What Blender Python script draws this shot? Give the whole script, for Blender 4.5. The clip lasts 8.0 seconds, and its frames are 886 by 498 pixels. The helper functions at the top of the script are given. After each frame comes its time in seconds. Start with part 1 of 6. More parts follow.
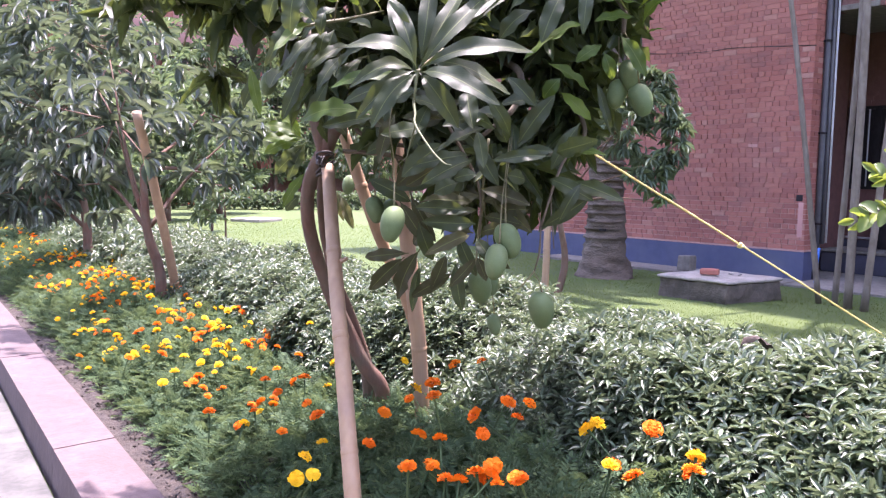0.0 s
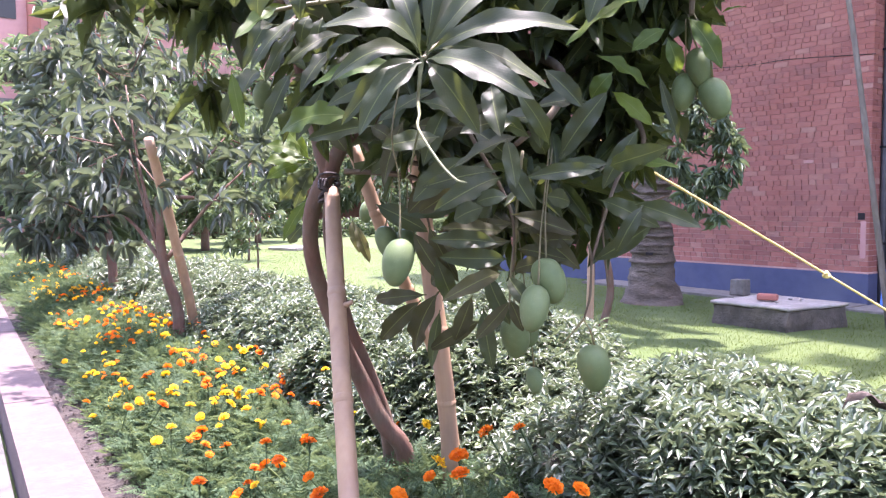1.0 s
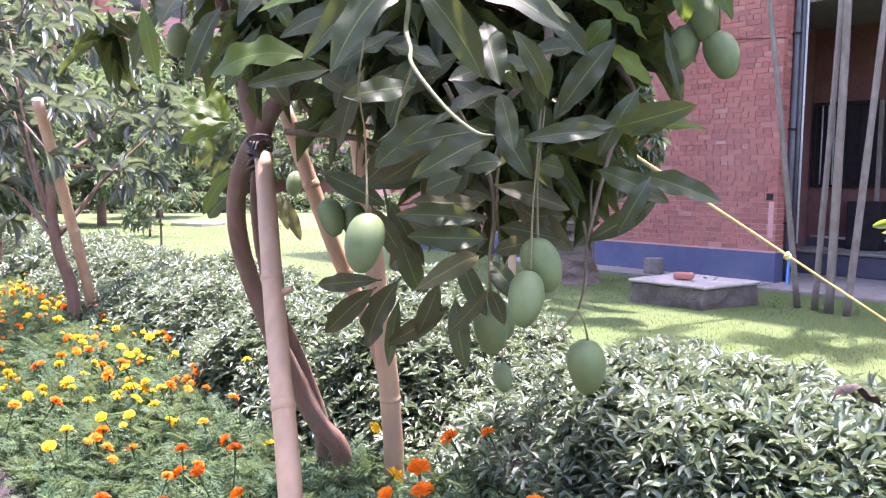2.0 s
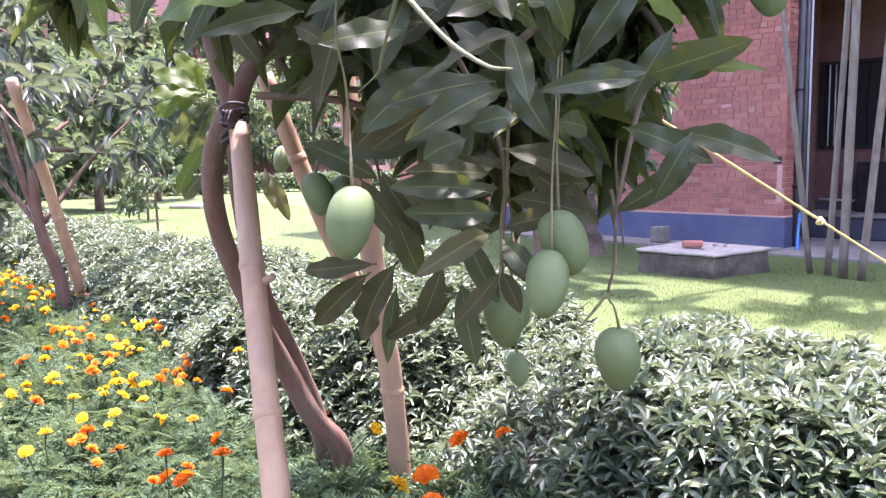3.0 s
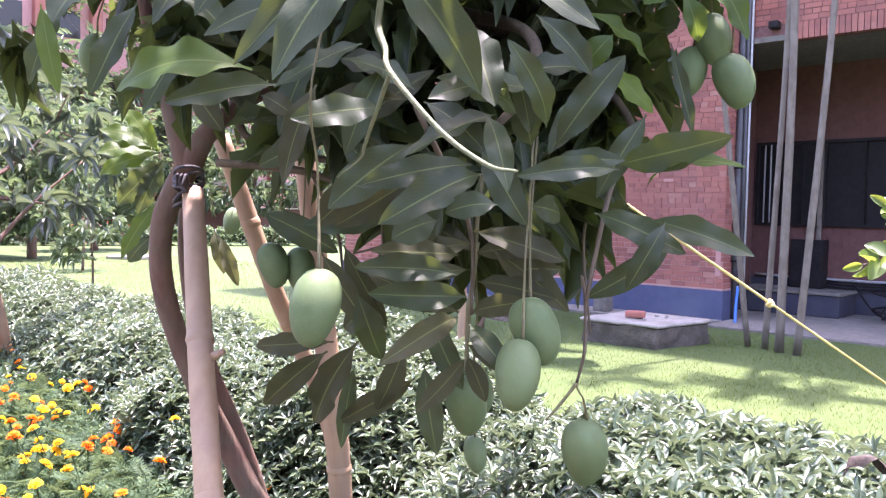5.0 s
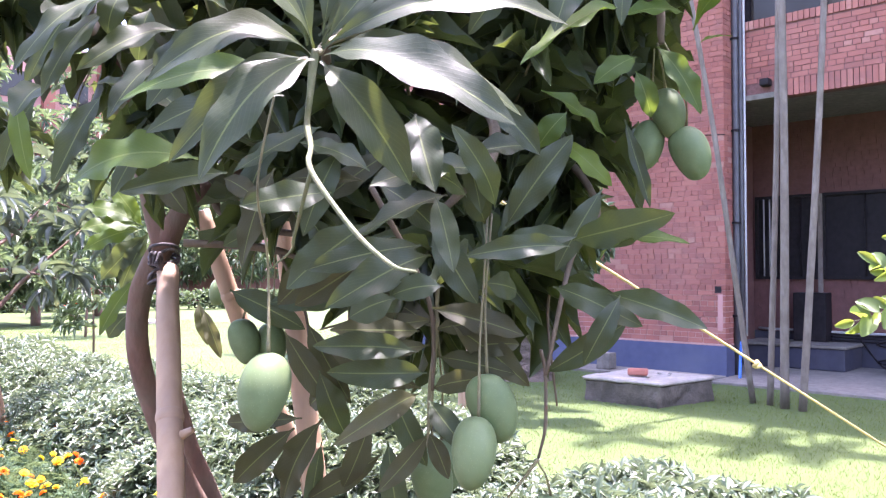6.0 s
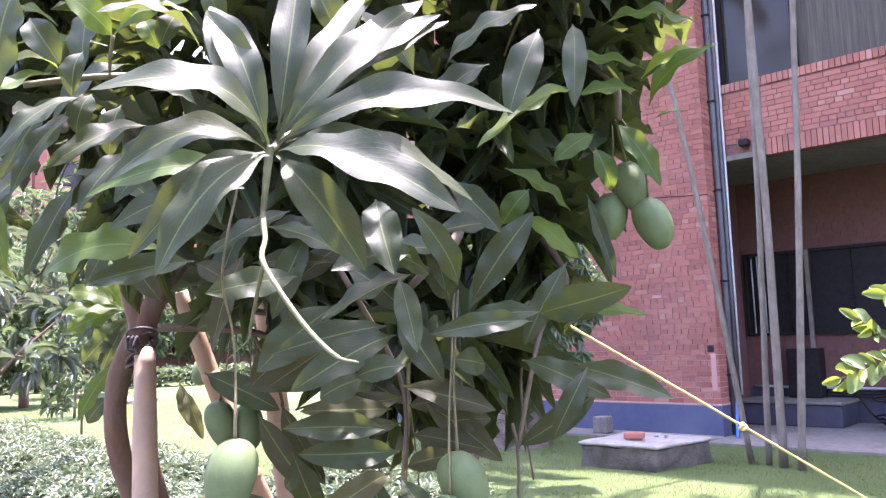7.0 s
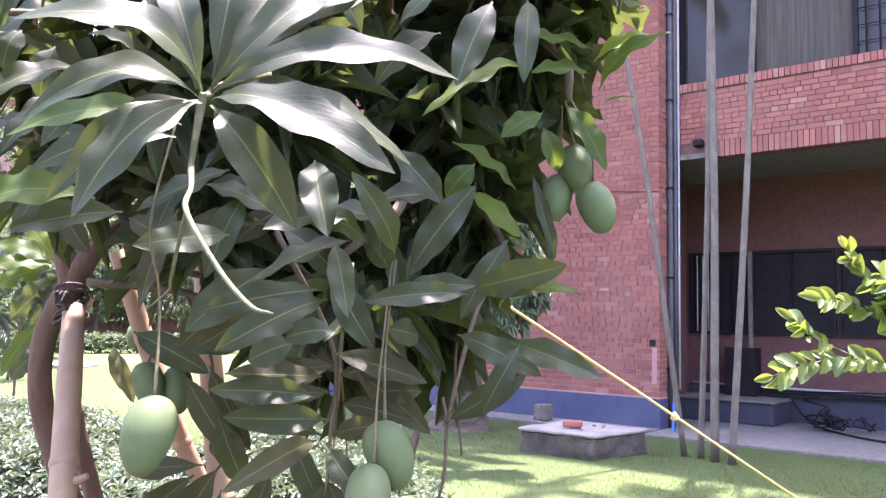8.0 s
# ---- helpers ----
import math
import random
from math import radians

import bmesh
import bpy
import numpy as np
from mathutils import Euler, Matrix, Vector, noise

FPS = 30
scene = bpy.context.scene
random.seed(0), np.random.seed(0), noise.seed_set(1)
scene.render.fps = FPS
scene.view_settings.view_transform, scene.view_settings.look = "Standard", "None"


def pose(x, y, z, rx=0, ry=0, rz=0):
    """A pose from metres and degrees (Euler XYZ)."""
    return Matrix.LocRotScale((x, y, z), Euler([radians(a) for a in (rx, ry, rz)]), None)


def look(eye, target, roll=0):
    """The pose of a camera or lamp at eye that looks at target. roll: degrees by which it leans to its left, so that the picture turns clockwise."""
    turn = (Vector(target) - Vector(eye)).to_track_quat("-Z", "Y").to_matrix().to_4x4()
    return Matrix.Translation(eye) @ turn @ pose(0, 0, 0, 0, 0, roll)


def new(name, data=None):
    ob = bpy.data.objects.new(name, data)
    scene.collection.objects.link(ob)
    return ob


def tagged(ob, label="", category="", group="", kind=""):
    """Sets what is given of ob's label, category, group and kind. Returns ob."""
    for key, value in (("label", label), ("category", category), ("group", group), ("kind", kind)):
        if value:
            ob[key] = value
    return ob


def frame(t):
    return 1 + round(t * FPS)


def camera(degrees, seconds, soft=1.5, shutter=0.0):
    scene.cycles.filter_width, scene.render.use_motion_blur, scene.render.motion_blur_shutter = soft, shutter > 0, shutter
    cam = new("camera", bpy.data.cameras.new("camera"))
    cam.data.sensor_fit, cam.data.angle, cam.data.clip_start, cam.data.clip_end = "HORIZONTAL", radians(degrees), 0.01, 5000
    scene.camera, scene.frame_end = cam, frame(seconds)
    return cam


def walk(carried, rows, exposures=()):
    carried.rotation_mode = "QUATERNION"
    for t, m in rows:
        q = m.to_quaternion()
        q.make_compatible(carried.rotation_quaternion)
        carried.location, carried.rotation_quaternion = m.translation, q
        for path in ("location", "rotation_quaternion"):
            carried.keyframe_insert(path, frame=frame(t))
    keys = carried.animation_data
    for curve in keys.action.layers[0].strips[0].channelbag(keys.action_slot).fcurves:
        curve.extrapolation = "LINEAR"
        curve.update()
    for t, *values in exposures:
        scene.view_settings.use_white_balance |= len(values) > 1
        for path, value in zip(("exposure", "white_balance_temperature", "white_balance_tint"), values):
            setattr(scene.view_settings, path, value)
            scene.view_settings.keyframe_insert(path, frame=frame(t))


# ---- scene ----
cam = camera(58.8, 8.0, soft=1.25)
PATH = [
    (0, (1.605, -1.118, 1.493), (2.884, 0.41, 1.318), 1.0),
    (0.5, (1.761, -0.912, 1.47), (3.065, 0.602, 1.39), -0.3),
    (1, (1.956, -0.762, 1.492), (3.156, 0.834, 1.379), -0.1),
    (1.5, (2.013, -0.595, 1.476), (3.341, 0.887, 1.274), 2.4),
    (1.7, (2.019, -0.524, 1.479), (3.391, 0.924, 1.334), 1.2),
    (2.8, (2.211, -0.287, 1.453), (3.56, 1.166, 1.19), -0.2),
    (3, (2.22, -0.262, 1.459), (3.586, 1.18, 1.225), -1.1),
    (3.5, (2.193, -0.159, 1.474), (3.702, 1.152, 1.391), -1.5),
    (4, (2.161, -0.11, 1.477), (3.727, 1.127, 1.335), -1.6),
    (4.5, (2.197, -0.135, 1.475), (3.701, 1.174, 1.313), 0.8),
    (5.8, (2.265, -0.265, 1.523), (3.726, 1.1, 1.581), -0.1),
    (6, (2.271, -0.263, 1.522), (3.736, 1.096, 1.588), 0.1),
    (6.5, (2.271, -0.293, 1.535), (3.708, 1.071, 1.81), -0.5),
    (7, (2.279, -0.312, 1.538), (3.75, 1.023, 1.772), -1.8),
    (7.5, (2.287, -0.322, 1.531), (3.864, 0.893, 1.722), 0.3),
    (8, (2.304, -0.321, 1.519), (3.854, 0.928, 1.71), 1.3),
]
EXPO = 2.99
walk(cam, [(t, look(eye, target, roll)) for t, eye, target, roll in PATH], exposures=[(0.0, EXPO - 0.25, 6200, 38), (1.0, EXPO + 0.0, 6200, 38), (3.0, EXPO + 0.13, 6200, 38), (4.7, EXPO + 0.10, 6200, 38), (6.0, EXPO + 0.34, 6060, 38), (8.0, EXPO + 0.28, 6200, 38)])

# ---- world, sun ----
SUN = Vector((0.193, 0.02, 0.981)).normalized()
world = bpy.data.worlds.new("sky")
scene.world = world
world.use_nodes = True
wn = world.node_tree.nodes
sky = wn.new("ShaderNodeTexSky")
sky.sky_type = "NISHITA"
sky.sun_disc = False
sky.sun_elevation = math.asin(SUN.z)
sky.sun_rotation = math.atan2(SUN.x, SUN.y)
sky.air_density, sky.dust_density, sky.ozone_density = 1.3, 3.0, 1.0
wn["Background"].inputs[1].default_value = 0.15
world.node_tree.links.new(sky.outputs[0], wn["Background"].inputs[0])
sun_data = bpy.data.lights.new("sun", "SUN")
sun_data.energy, sun_data.angle, sun_data.color = 2.95, radians(1.0), (1.0, 0.96, 0.90)
sun = new("sun", sun_data)
sun.matrix_world = look(SUN * 60, (0, 0, 0))


# ---- materials ----
def nodes_of(name):
    m = bpy.data.materials.new(name)
    m.use_nodes = True
    nt = m.node_tree
    return m, nt, nt.nodes["Principled BSDF"]


def ramp(nt, fac, stops):
    r = nt.nodes.new("ShaderNodeValToRGB")
    el = r.color_ramp.elements
    while len(el) < len(stops):
        el.new(0.5)
    for e, (p, c) in zip(el, stops):
        e.position, e.color = p, (*c, 1)
    nt.links.new(fac, r.inputs[0])
    return r.outputs[0]


def noise_tex(nt, scale, detail=4.0, kind="Object", stretch=(1, 1, 1), rough=0.6):
    tc = nt.nodes.new("ShaderNodeTexCoord")
    mp = nt.nodes.new("ShaderNodeMapping")
    mp.inputs["Scale"].default_value = stretch
    nt.links.new(tc.outputs[kind], mp.inputs[0])
    n = nt.nodes.new("ShaderNodeTexNoise")
    n.inputs["Scale"].default_value, n.inputs["Detail"].default_value, n.inputs["Roughness"].default_value = scale, detail, rough
    nt.links.new(mp.outputs[0], n.inputs[0])
    return n.outputs["Fac"]


def world_noise(nt, scale, detail=4.0, stretch=(1, 1, 1), rough=0.6):
    g = nt.nodes.new("ShaderNodeNewGeometry")
    mp = nt.nodes.new("ShaderNodeMapping")
    mp.inputs["Scale"].default_value = stretch
    nt.links.new(g.outputs["Position"], mp.inputs[0])
    n = nt.nodes.new("ShaderNodeTexNoise")
    n.inputs["Scale"].default_value, n.inputs["Detail"].default_value, n.inputs["Roughness"].default_value = scale, detail, rough
    nt.links.new(mp.outputs[0], n.inputs[0])
    return n.outputs["Fac"]


def mathn(nt, op, a, b=0.5):
    n = nt.nodes.new("ShaderNodeMath")
    n.operation = op
    for i, v in enumerate((a, b)):
        if isinstance(v, (int, float)):
            n.inputs[i].default_value = v
        else:
            nt.links.new(v, n.inputs[i])
    return n.outputs[0]


def mix(nt, fac, a, b, blend="MIX"):
    n = nt.nodes.new("ShaderNodeMix")
    n.data_type, n.blend_type = "RGBA", blend
    for i, v in ((0, fac), (6, a), (7, b)):
        if isinstance(v, (int, float)):
            n.inputs[i].default_value = v
        elif isinstance(v, tuple):
            n.inputs[i].default_value = (*v, 1)
        else:
            nt.links.new(v, n.inputs[i])
    return n.outputs[2]


def bump(nt, p, height, strength=0.3, dist=0.01):
    b = nt.nodes.new("ShaderNodeBump")
    b.inputs["Strength"].default_value, b.inputs["Distance"].default_value = strength, dist
    nt.links.new(height, b.inputs["Height"])
    nt.links.new(b.outputs[0], p.inputs["Normal"])


def piece_random(nt):
    """A number for each object and each loose piece of a joined mesh."""
    o = nt.nodes.new("ShaderNodeObjectInfo")
    g = nt.nodes.new("ShaderNodeNewGeometry")
    return mathn(nt, "FRACT", mathn(nt, "ADD", o.outputs["Random"], g.outputs["Random Per Island"]), 0)


def surface(name, stops, scale, rough=0.8, bump_by=0.3, bump_scale=None, metal=0.0, stretch=(1, 1, 1), dist=0.01, big=None, spec=0.5):
    """Colour from grain noise and a second broad noise, with relief."""
    m, nt, p = nodes_of(name)
    col = ramp(nt, noise_tex(nt, scale, 6, stretch=stretch), stops)
    if big:
        col = mix(nt, mathn(nt, "MULTIPLY", ramp(nt, world_noise(nt, big[0], 3), [(0.4, (0, 0, 0)), (0.7, (1, 1, 1))]), big[2]), col, big[1])
    nt.links.new(col, p.inputs["Base Color"])
    p.inputs["Roughness"].default_value, p.inputs["Metallic"].default_value = rough, metal
    p.inputs["Specular IOR Level"].default_value = spec
    if bump_by:
        bump(nt, p, noise_tex(nt, bump_scale or scale * 3, 5, stretch=stretch), bump_by, dist)
    return m


def leaf_material(name, darks, lights, through_col, rough=0.35, thin=0.3, veins=True, spec=0.5, young=0.06):
    m, nt, p = nodes_of(name)
    rnd = piece_random(nt)
    col = ramp(nt, rnd, [(0.0, darks), (0.55, tuple((a + b) / 2 for a, b in zip(darks, lights))), (0.995 - young, lights), (1.0, through_col if young else lights)])
    col = mix(nt, mathn(nt, "MULTIPLY", noise_tex(nt, 30, 3), 0.5), col, tuple(c * 0.6 for c in darks))
    uv = nt.nodes.new("ShaderNodeTexCoord").outputs["UV"]
    sep = nt.nodes.new("ShaderNodeSeparateXYZ")
    nt.links.new(uv, sep.inputs[0])
    if veins:
        across = mathn(nt, "ABSOLUTE", mathn(nt, "SUBTRACT", sep.outputs[0], 0.5), 0)
        rib = mathn(nt, "LESS_THAN", across, 0.022)
        col = mix(nt, mathn(nt, "MULTIPLY", rib, 0.55), col, (0.22, 0.27, 0.08))
        stripe = mathn(nt, "SINE", mathn(nt, "SUBTRACT", mathn(nt, "MULTIPLY", sep.outputs[1], 105.0), mathn(nt, "MULTIPLY", across, 62.0)), 0)
        vein = mathn(nt, "POWER", mathn(nt, "MAXIMUM", stripe, 0.0), 6.0)
        col = mix(nt, mathn(nt, "MULTIPLY", vein, 0.11), col, (0.12, 0.15, 0.06))
        fleck = ramp(nt, world_noise(nt, 95, 5, rough=0.75), [(0.60, (0, 0, 0)), (0.68, (1, 1, 1))])
        col = mix(nt, mathn(nt, "MULTIPLY", fleck, 0.18), col, (0.10, 0.095, 0.05))
        h = mathn(nt, "ADD", mathn(nt, "ADD", mathn(nt, "MULTIPLY", vein, 0.10), mathn(nt, "MULTIPLY", world_noise(nt, 45, 3), 0.9)), mathn(nt, "MULTIPLY", world_noise(nt, 260, 3), 0.15))
        bump(nt, p, h, 0.20, 0.004)
    nt.links.new(col, p.inputs["Base Color"])
    rr = nt.nodes.new("ShaderNodeMapRange")
    rr.inputs["To Min"].default_value, rr.inputs["To Max"].default_value = rough - 0.08, rough + 0.14
    nt.links.new(noise_tex(nt, 14, 3), rr.inputs[0])
    nt.links.new(rr.outputs[0], p.inputs["Roughness"])
    p.inputs["Specular IOR Level"].default_value = spec
    tr = nt.nodes.new("ShaderNodeBsdfTranslucent")
    nt.links.new(mix(nt, 0.6, col, through_col), tr.inputs[0])
    ms = nt.nodes.new("ShaderNodeMixShader")
    ms.inputs[0].default_value = thin
    nt.links.new(p.outputs[0], ms.inputs[1])
    nt.links.new(tr.outputs[0], ms.inputs[2])
    nt.links.new(ms.outputs[0], nt.nodes["Material Output"].inputs[0])
    return m


def brick_material():
    m, nt, p = nodes_of("red_brick")
    rnd = piece_random(nt)
    col = ramp(nt, rnd, [(0.0, (0.20, 0.068, 0.054)), (0.25, (0.27, 0.090, 0.068)), (0.6, (0.32, 0.110, 0.080)), (0.94, (0.35, 0.132, 0.096)), (1.0, (0.39, 0.21, 0.165))])
    col = mix(nt, mathn(nt, "MULTIPLY", world_noise(nt, 25, 5), 0.45), col, (0.24, 0.075, 0.06))
    wash = ramp(nt, world_noise(nt, 0.7, 4), [(0.42, (0, 0, 0)), (0.75, (1, 1, 1))])
    col = mix(nt, mathn(nt, "MULTIPLY", wash, 0.35), col, (0.42, 0.20, 0.16))
    soot = ramp(nt, world_noise(nt, 2.6, 6, (1, 1, 2.2), 0.7), [(0.50, (0, 0, 0)), (0.72, (1, 1, 1))])
    col = mix(nt, mathn(nt, "MULTIPLY", soot, 0.55), col, (0.17, 0.085, 0.075))
    lime = ramp(nt, world_noise(nt, 5.5, 6, (1, 1, 2.5), 0.75), [(0.60, (0, 0, 0)), (0.74, (1, 1, 1))])
    col = mix(nt, mathn(nt, "MULTIPLY", lime, 0.40), col, (0.42, 0.28, 0.24))
    nt.links.new(col, p.inputs["Base Color"])
    p.inputs["Roughness"].default_value = 0.85
    bump(nt, p, world_noise(nt, 60, 5), 0.5, 0.006)
    return m


def glass_material():
    m, nt, p = nodes_of("window_glass")
    p.inputs["Base Color"].default_value = (0.030, 0.025, 0.022, 1)
    p.inputs["Roughness"].default_value = 0.10
    p.inputs["Specular IOR Level"].default_value = 0.30
    bump(nt, p, world_noise(nt, 1.5, 2), 0.05, 0.02)
    return m


def mango_material():
    m, nt, p = nodes_of("mango_skin")
    col = ramp(nt, noise_tex(nt, 9, 4), [(0.3, (0.085, 0.128, 0.052)), (0.7, (0.135, 0.180, 0.082))])
    vor = nt.nodes.new("ShaderNodeTexVoronoi")
    vor.inputs["Scale"].default_value = 330
    tc = nt.nodes.new("ShaderNodeTexCoord")
    nt.links.new(tc.outputs["Object"], vor.inputs[0])
    dots = ramp(nt, vor.outputs["Distance"], [(0.10, (1, 1, 1)), (0.22, (0, 0, 0))])
    col = mix(nt, mathn(nt, "MULTIPLY", dots, 0.25), col, (0.30, 0.36, 0.20))
    blotch = ramp(nt, world_noise(nt, 26, 5, rough=0.7), [(0.58, (0, 0, 0)), (0.70, (1, 1, 1))])
    col = mix(nt, mathn(nt, "MULTIPLY", blotch, 0.30), col, (0.07, 0.095, 0.035))
    nt.links.new(col, p.inputs["Base Color"])
    p.inputs["Roughness"].default_value = 0.55
    p.inputs["Specular IOR Level"].default_value = 0.25
    bump(nt, p, noise_tex(nt, 90, 3), 0.12, 0.003)
    return m


M_BRICK = brick_material()
M_MORTAR = surface("mortar", [(0.3, (0.37, 0.21, 0.185)), (0.7, (0.46, 0.29, 0.26))], 20, 0.95, 0.4)
M_MORTARD = surface("sooty_mortar", [(0.3, (0.12, 0.055, 0.050)), (0.7, (0.19, 0.095, 0.085))], 20, 0.95, 0.4)
# darker copy of the plinth blue, carrying the shade inside the porch
M_BLUE_SHADE = surface("shade_darkened_blue_plinth", [(0.3, (0.026, 0.027, 0.045)), (0.7, (0.040, 0.040, 0.062))], 6, 0.8, 0.2, 40, big=(1.2, (0.055, 0.05, 0.05), 0.5))
M_MORTARR = surface("red_washed_mortar", [(0.3, (0.31, 0.135, 0.118)), (0.7, (0.37, 0.175, 0.155))], 20, 0.95, 0.4)
M_BLUE = surface("blue_painted_plinth", [(0.3, (0.047, 0.056, 0.110)), (0.7, (0.064, 0.074, 0.138))], 6, 0.7, 0.2, 40, big=(1.2, (0.10, 0.11, 0.15), 0.5))
M_CONC = surface("weathered_concrete", [(0.25, (0.11, 0.095, 0.080)), (0.75, (0.22, 0.195, 0.170))], 12, 0.92, 0.5, big=(1.6, (0.10, 0.10, 0.085), 0.6))
# brownish concrete, darkened to carry the shade on the box's sides
M_CONC_SHADE = surface("brown_shaded_concrete", [(0.25, (0.060, 0.048, 0.038)), (0.75, (0.14, 0.115, 0.092))], 9, 0.95, 0.8, 25, dist=0.02, big=(3.5, (0.05, 0.042, 0.034), 0.7))
M_SLABTOP = surface("pale_concrete_lid", [(0.25, (0.22, 0.20, 0.18)), (0.75, (0.36, 0.335, 0.30))], 14, 0.9, 0.3, big=(3.0, (0.20, 0.185, 0.165), 0.7))
M_CURB = surface("pinkish_kerb_stone", [(0.25, (0.075, 0.052, 0.052)), (0.75, (0.122, 0.088, 0.088))], 18, 0.9, 0.4, big=(3.2, (0.075, 0.052, 0.050), 0.8))
M_ROAD = surface("road_paving", [(0.25, (0.044, 0.043, 0.039)), (0.75, (0.078, 0.075, 0.068))], 25, 0.9, 0.4, big=(4.5, (0.115, 0.112, 0.10), 0.8))
M_SOIL = surface("dark_soil", [(0.25, (0.022, 0.017, 0.014)), (0.75, (0.062, 0.048, 0.040))], 22, 0.95, 0.9, 40, dist=0.03)
M_LAWN = surface("lawn_earth", [(0.25, (0.034, 0.060, 0.012)), (0.75, (0.060, 0.094, 0.018))], 9, 0.95, 0.5, 30, big=(0.35, (0.075, 0.10, 0.028), 0.5))
M_GRASS = leaf_material("grass_blades", (0.062, 0.108, 0.020), (0.115, 0.168, 0.032), (0.19, 0.22, 0.055), 0.6, 0.42, False, 0.15)
M_LEAF = leaf_material("mango_leaf", (0.024, 0.040, 0.017), (0.050, 0.072, 0.028), (0.18, 0.22, 0.035), 0.48, 0.34, spec=0.44, young=0.0)
# browner, duller leaf colour standing in for the shade inside the crown
M_LEAF_SHADE = leaf_material("shade_brown_mango_leaf", (0.042, 0.045, 0.022), (0.075, 0.074, 0.036), (0.20, 0.20, 0.05), 0.55, 0.36, spec=0.30, young=0.0)
M_LEAF_YOUNG = leaf_material("young_mango_leaf", (0.046, 0.092, 0.015), (0.105, 0.165, 0.024), (0.24, 0.33, 0.03), 0.50, 0.40, spec=0.35)
M_LEAF_PALE = leaf_material("pale_leaf", (0.075, 0.115, 0.075), (0.15, 0.20, 0.12), (0.22, 0.29, 0.11), 0.52, 0.24, spec=0.6)
M_LEAF_GREY = leaf_material("grey_green_leaf", (0.034, 0.052, 0.042), (0.105, 0.140, 0.110), (0.20, 0.26, 0.11), 0.46, 0.27, spec=0.8)
M_HEDGE = leaf_material("hedge_leaf", (0.036, 0.070, 0.034), (0.122, 0.178, 0.098), (0.27, 0.34, 0.16), 0.44, 0.24, False, 1.0)
M_FERN = leaf_material("marigold_leaf", (0.036, 0.074, 0.036), (0.094, 0.152, 0.074), (0.19, 0.25, 0.09), 0.65, 0.36, False, 0.2)
M_SPRIG = leaf_material("bright_leaflet", (0.055, 0.105, 0.024), (0.150, 0.215, 0.034), (0.34, 0.40, 0.05), 0.45, 0.42, False, 0.5, young=0.2)
M_FAR = leaf_material("far_foliage", (0.045, 0.078, 0.042), (0.10, 0.150, 0.080), (0.20, 0.27, 0.10), 0.48, 0.35, False, 0.7)
M_BARK = surface("mango_bark", [(0.25, (0.088, 0.046, 0.033)), (0.75, (0.180, 0.098, 0.070))], 26, 0.85, 0.7, 60, stretch=(1, 1, 0.25), dist=0.006, big=(9, (0.12, 0.115, 0.08), 0.5))
M_BRANCH = surface("thin_branch_bark", [(0.25, (0.060, 0.045, 0.028)), (0.75, (0.13, 0.098, 0.060))], 30, 0.8, 0.6, 70, stretch=(1, 1, 0.3), dist=0.004)
M_BAMBOO = surface("tan_bamboo", [(0.2, (0.29, 0.175, 0.10)), (0.8, (0.44, 0.295, 0.185))], 10, 0.6, 0.35, 60, stretch=(2, 2, 0.12), dist=0.003, big=(7, (0.25, 0.165, 0.12), 0.6))
M_GREYPOLE = surface("grey_stem", [(0.25, (0.125, 0.100, 0.083)), (0.75, (0.225, 0.188, 0.160))], 18, 0.85, 0.6, 40, stretch=(1, 1, 0.3), big=(5, (0.10, 0.075, 0.055), 0.6))
M_PALM = surface("palm_bark", [(0.25, (0.055, 0.040, 0.030)), (0.75, (0.135, 0.103, 0.078))], 8, 0.95, 0.9, 18, stretch=(1, 1, 2.2), dist=0.03, big=(2.5, (0.12, 0.10, 0.08), 0.6))
# near-black colour stands in for the shade deep inside the hedge
M_INNER = surface("hedge_inner_shade", [(0.25, (0.018, 0.018, 0.012)), (0.75, (0.045, 0.040, 0.028))], 40, 0.95, 0.9, 60, dist=0.02)
M_TWIG = surface("green_twig", [(0.3, (0.075, 0.095, 0.036)), (0.7, (0.125, 0.145, 0.062))], 40, 0.65, 0.3, big=(60, (0.16, 0.13, 0.07), 0.5))
M_STALK = surface("brown_stalk", [(0.3, (0.09, 0.08, 0.04)), (0.7, (0.18, 0.165, 0.075))], 40, 0.6, 0.2)
M_MANGO = mango_material()
M_ROPE = surface("yellow_rope", [(0.3, (0.55, 0.40, 0.12)), (0.7, (0.75, 0.60, 0.25))], 120, 0.7, 0.5)
M_TIE = surface("dark_twine", [(0.3, (0.02, 0.016, 0.018)), (0.7, (0.07, 0.055, 0.06))], 80, 0.6, 0.4)
M_GLASS = glass_material()
M_DARK = surface("dark_paint", [(0.3, (0.012, 0.010, 0.011)), (0.7, (0.022, 0.018, 0.020))], 10, 0.6, 0.1, spec=0.15)
M_BAR = surface("pale_steel_bar", [(0.3, (0.30, 0.30, 0.31)), (0.7, (0.42, 0.42, 0.43))], 30, 0.5, 0.1)
M_PIPE = surface("grey_drain_pipe", [(0.3, (0.048, 0.046, 0.052)), (0.7, (0.085, 0.082, 0.090))], 8, 0.55, 0.1)
M_PIPEW = surface("white_conduit", [(0.3, (0.30, 0.30, 0.30)), (0.7, (0.42, 0.42, 0.42))], 20, 0.5, 0.1)
M_PIPEB = surface("blue_water_pipe", [(0.3, (0.03, 0.12, 0.42)), (0.7, (0.04, 0.16, 0.52))], 20, 0.4, 0.1)
M_CURTAIN = surface("drab_curtain", [(0.25, (0.036, 0.031, 0.024)), (0.75, (0.095, 0.082, 0.064))], 6, 0.9, 0.3, stretch=(1, 6, 0.2))
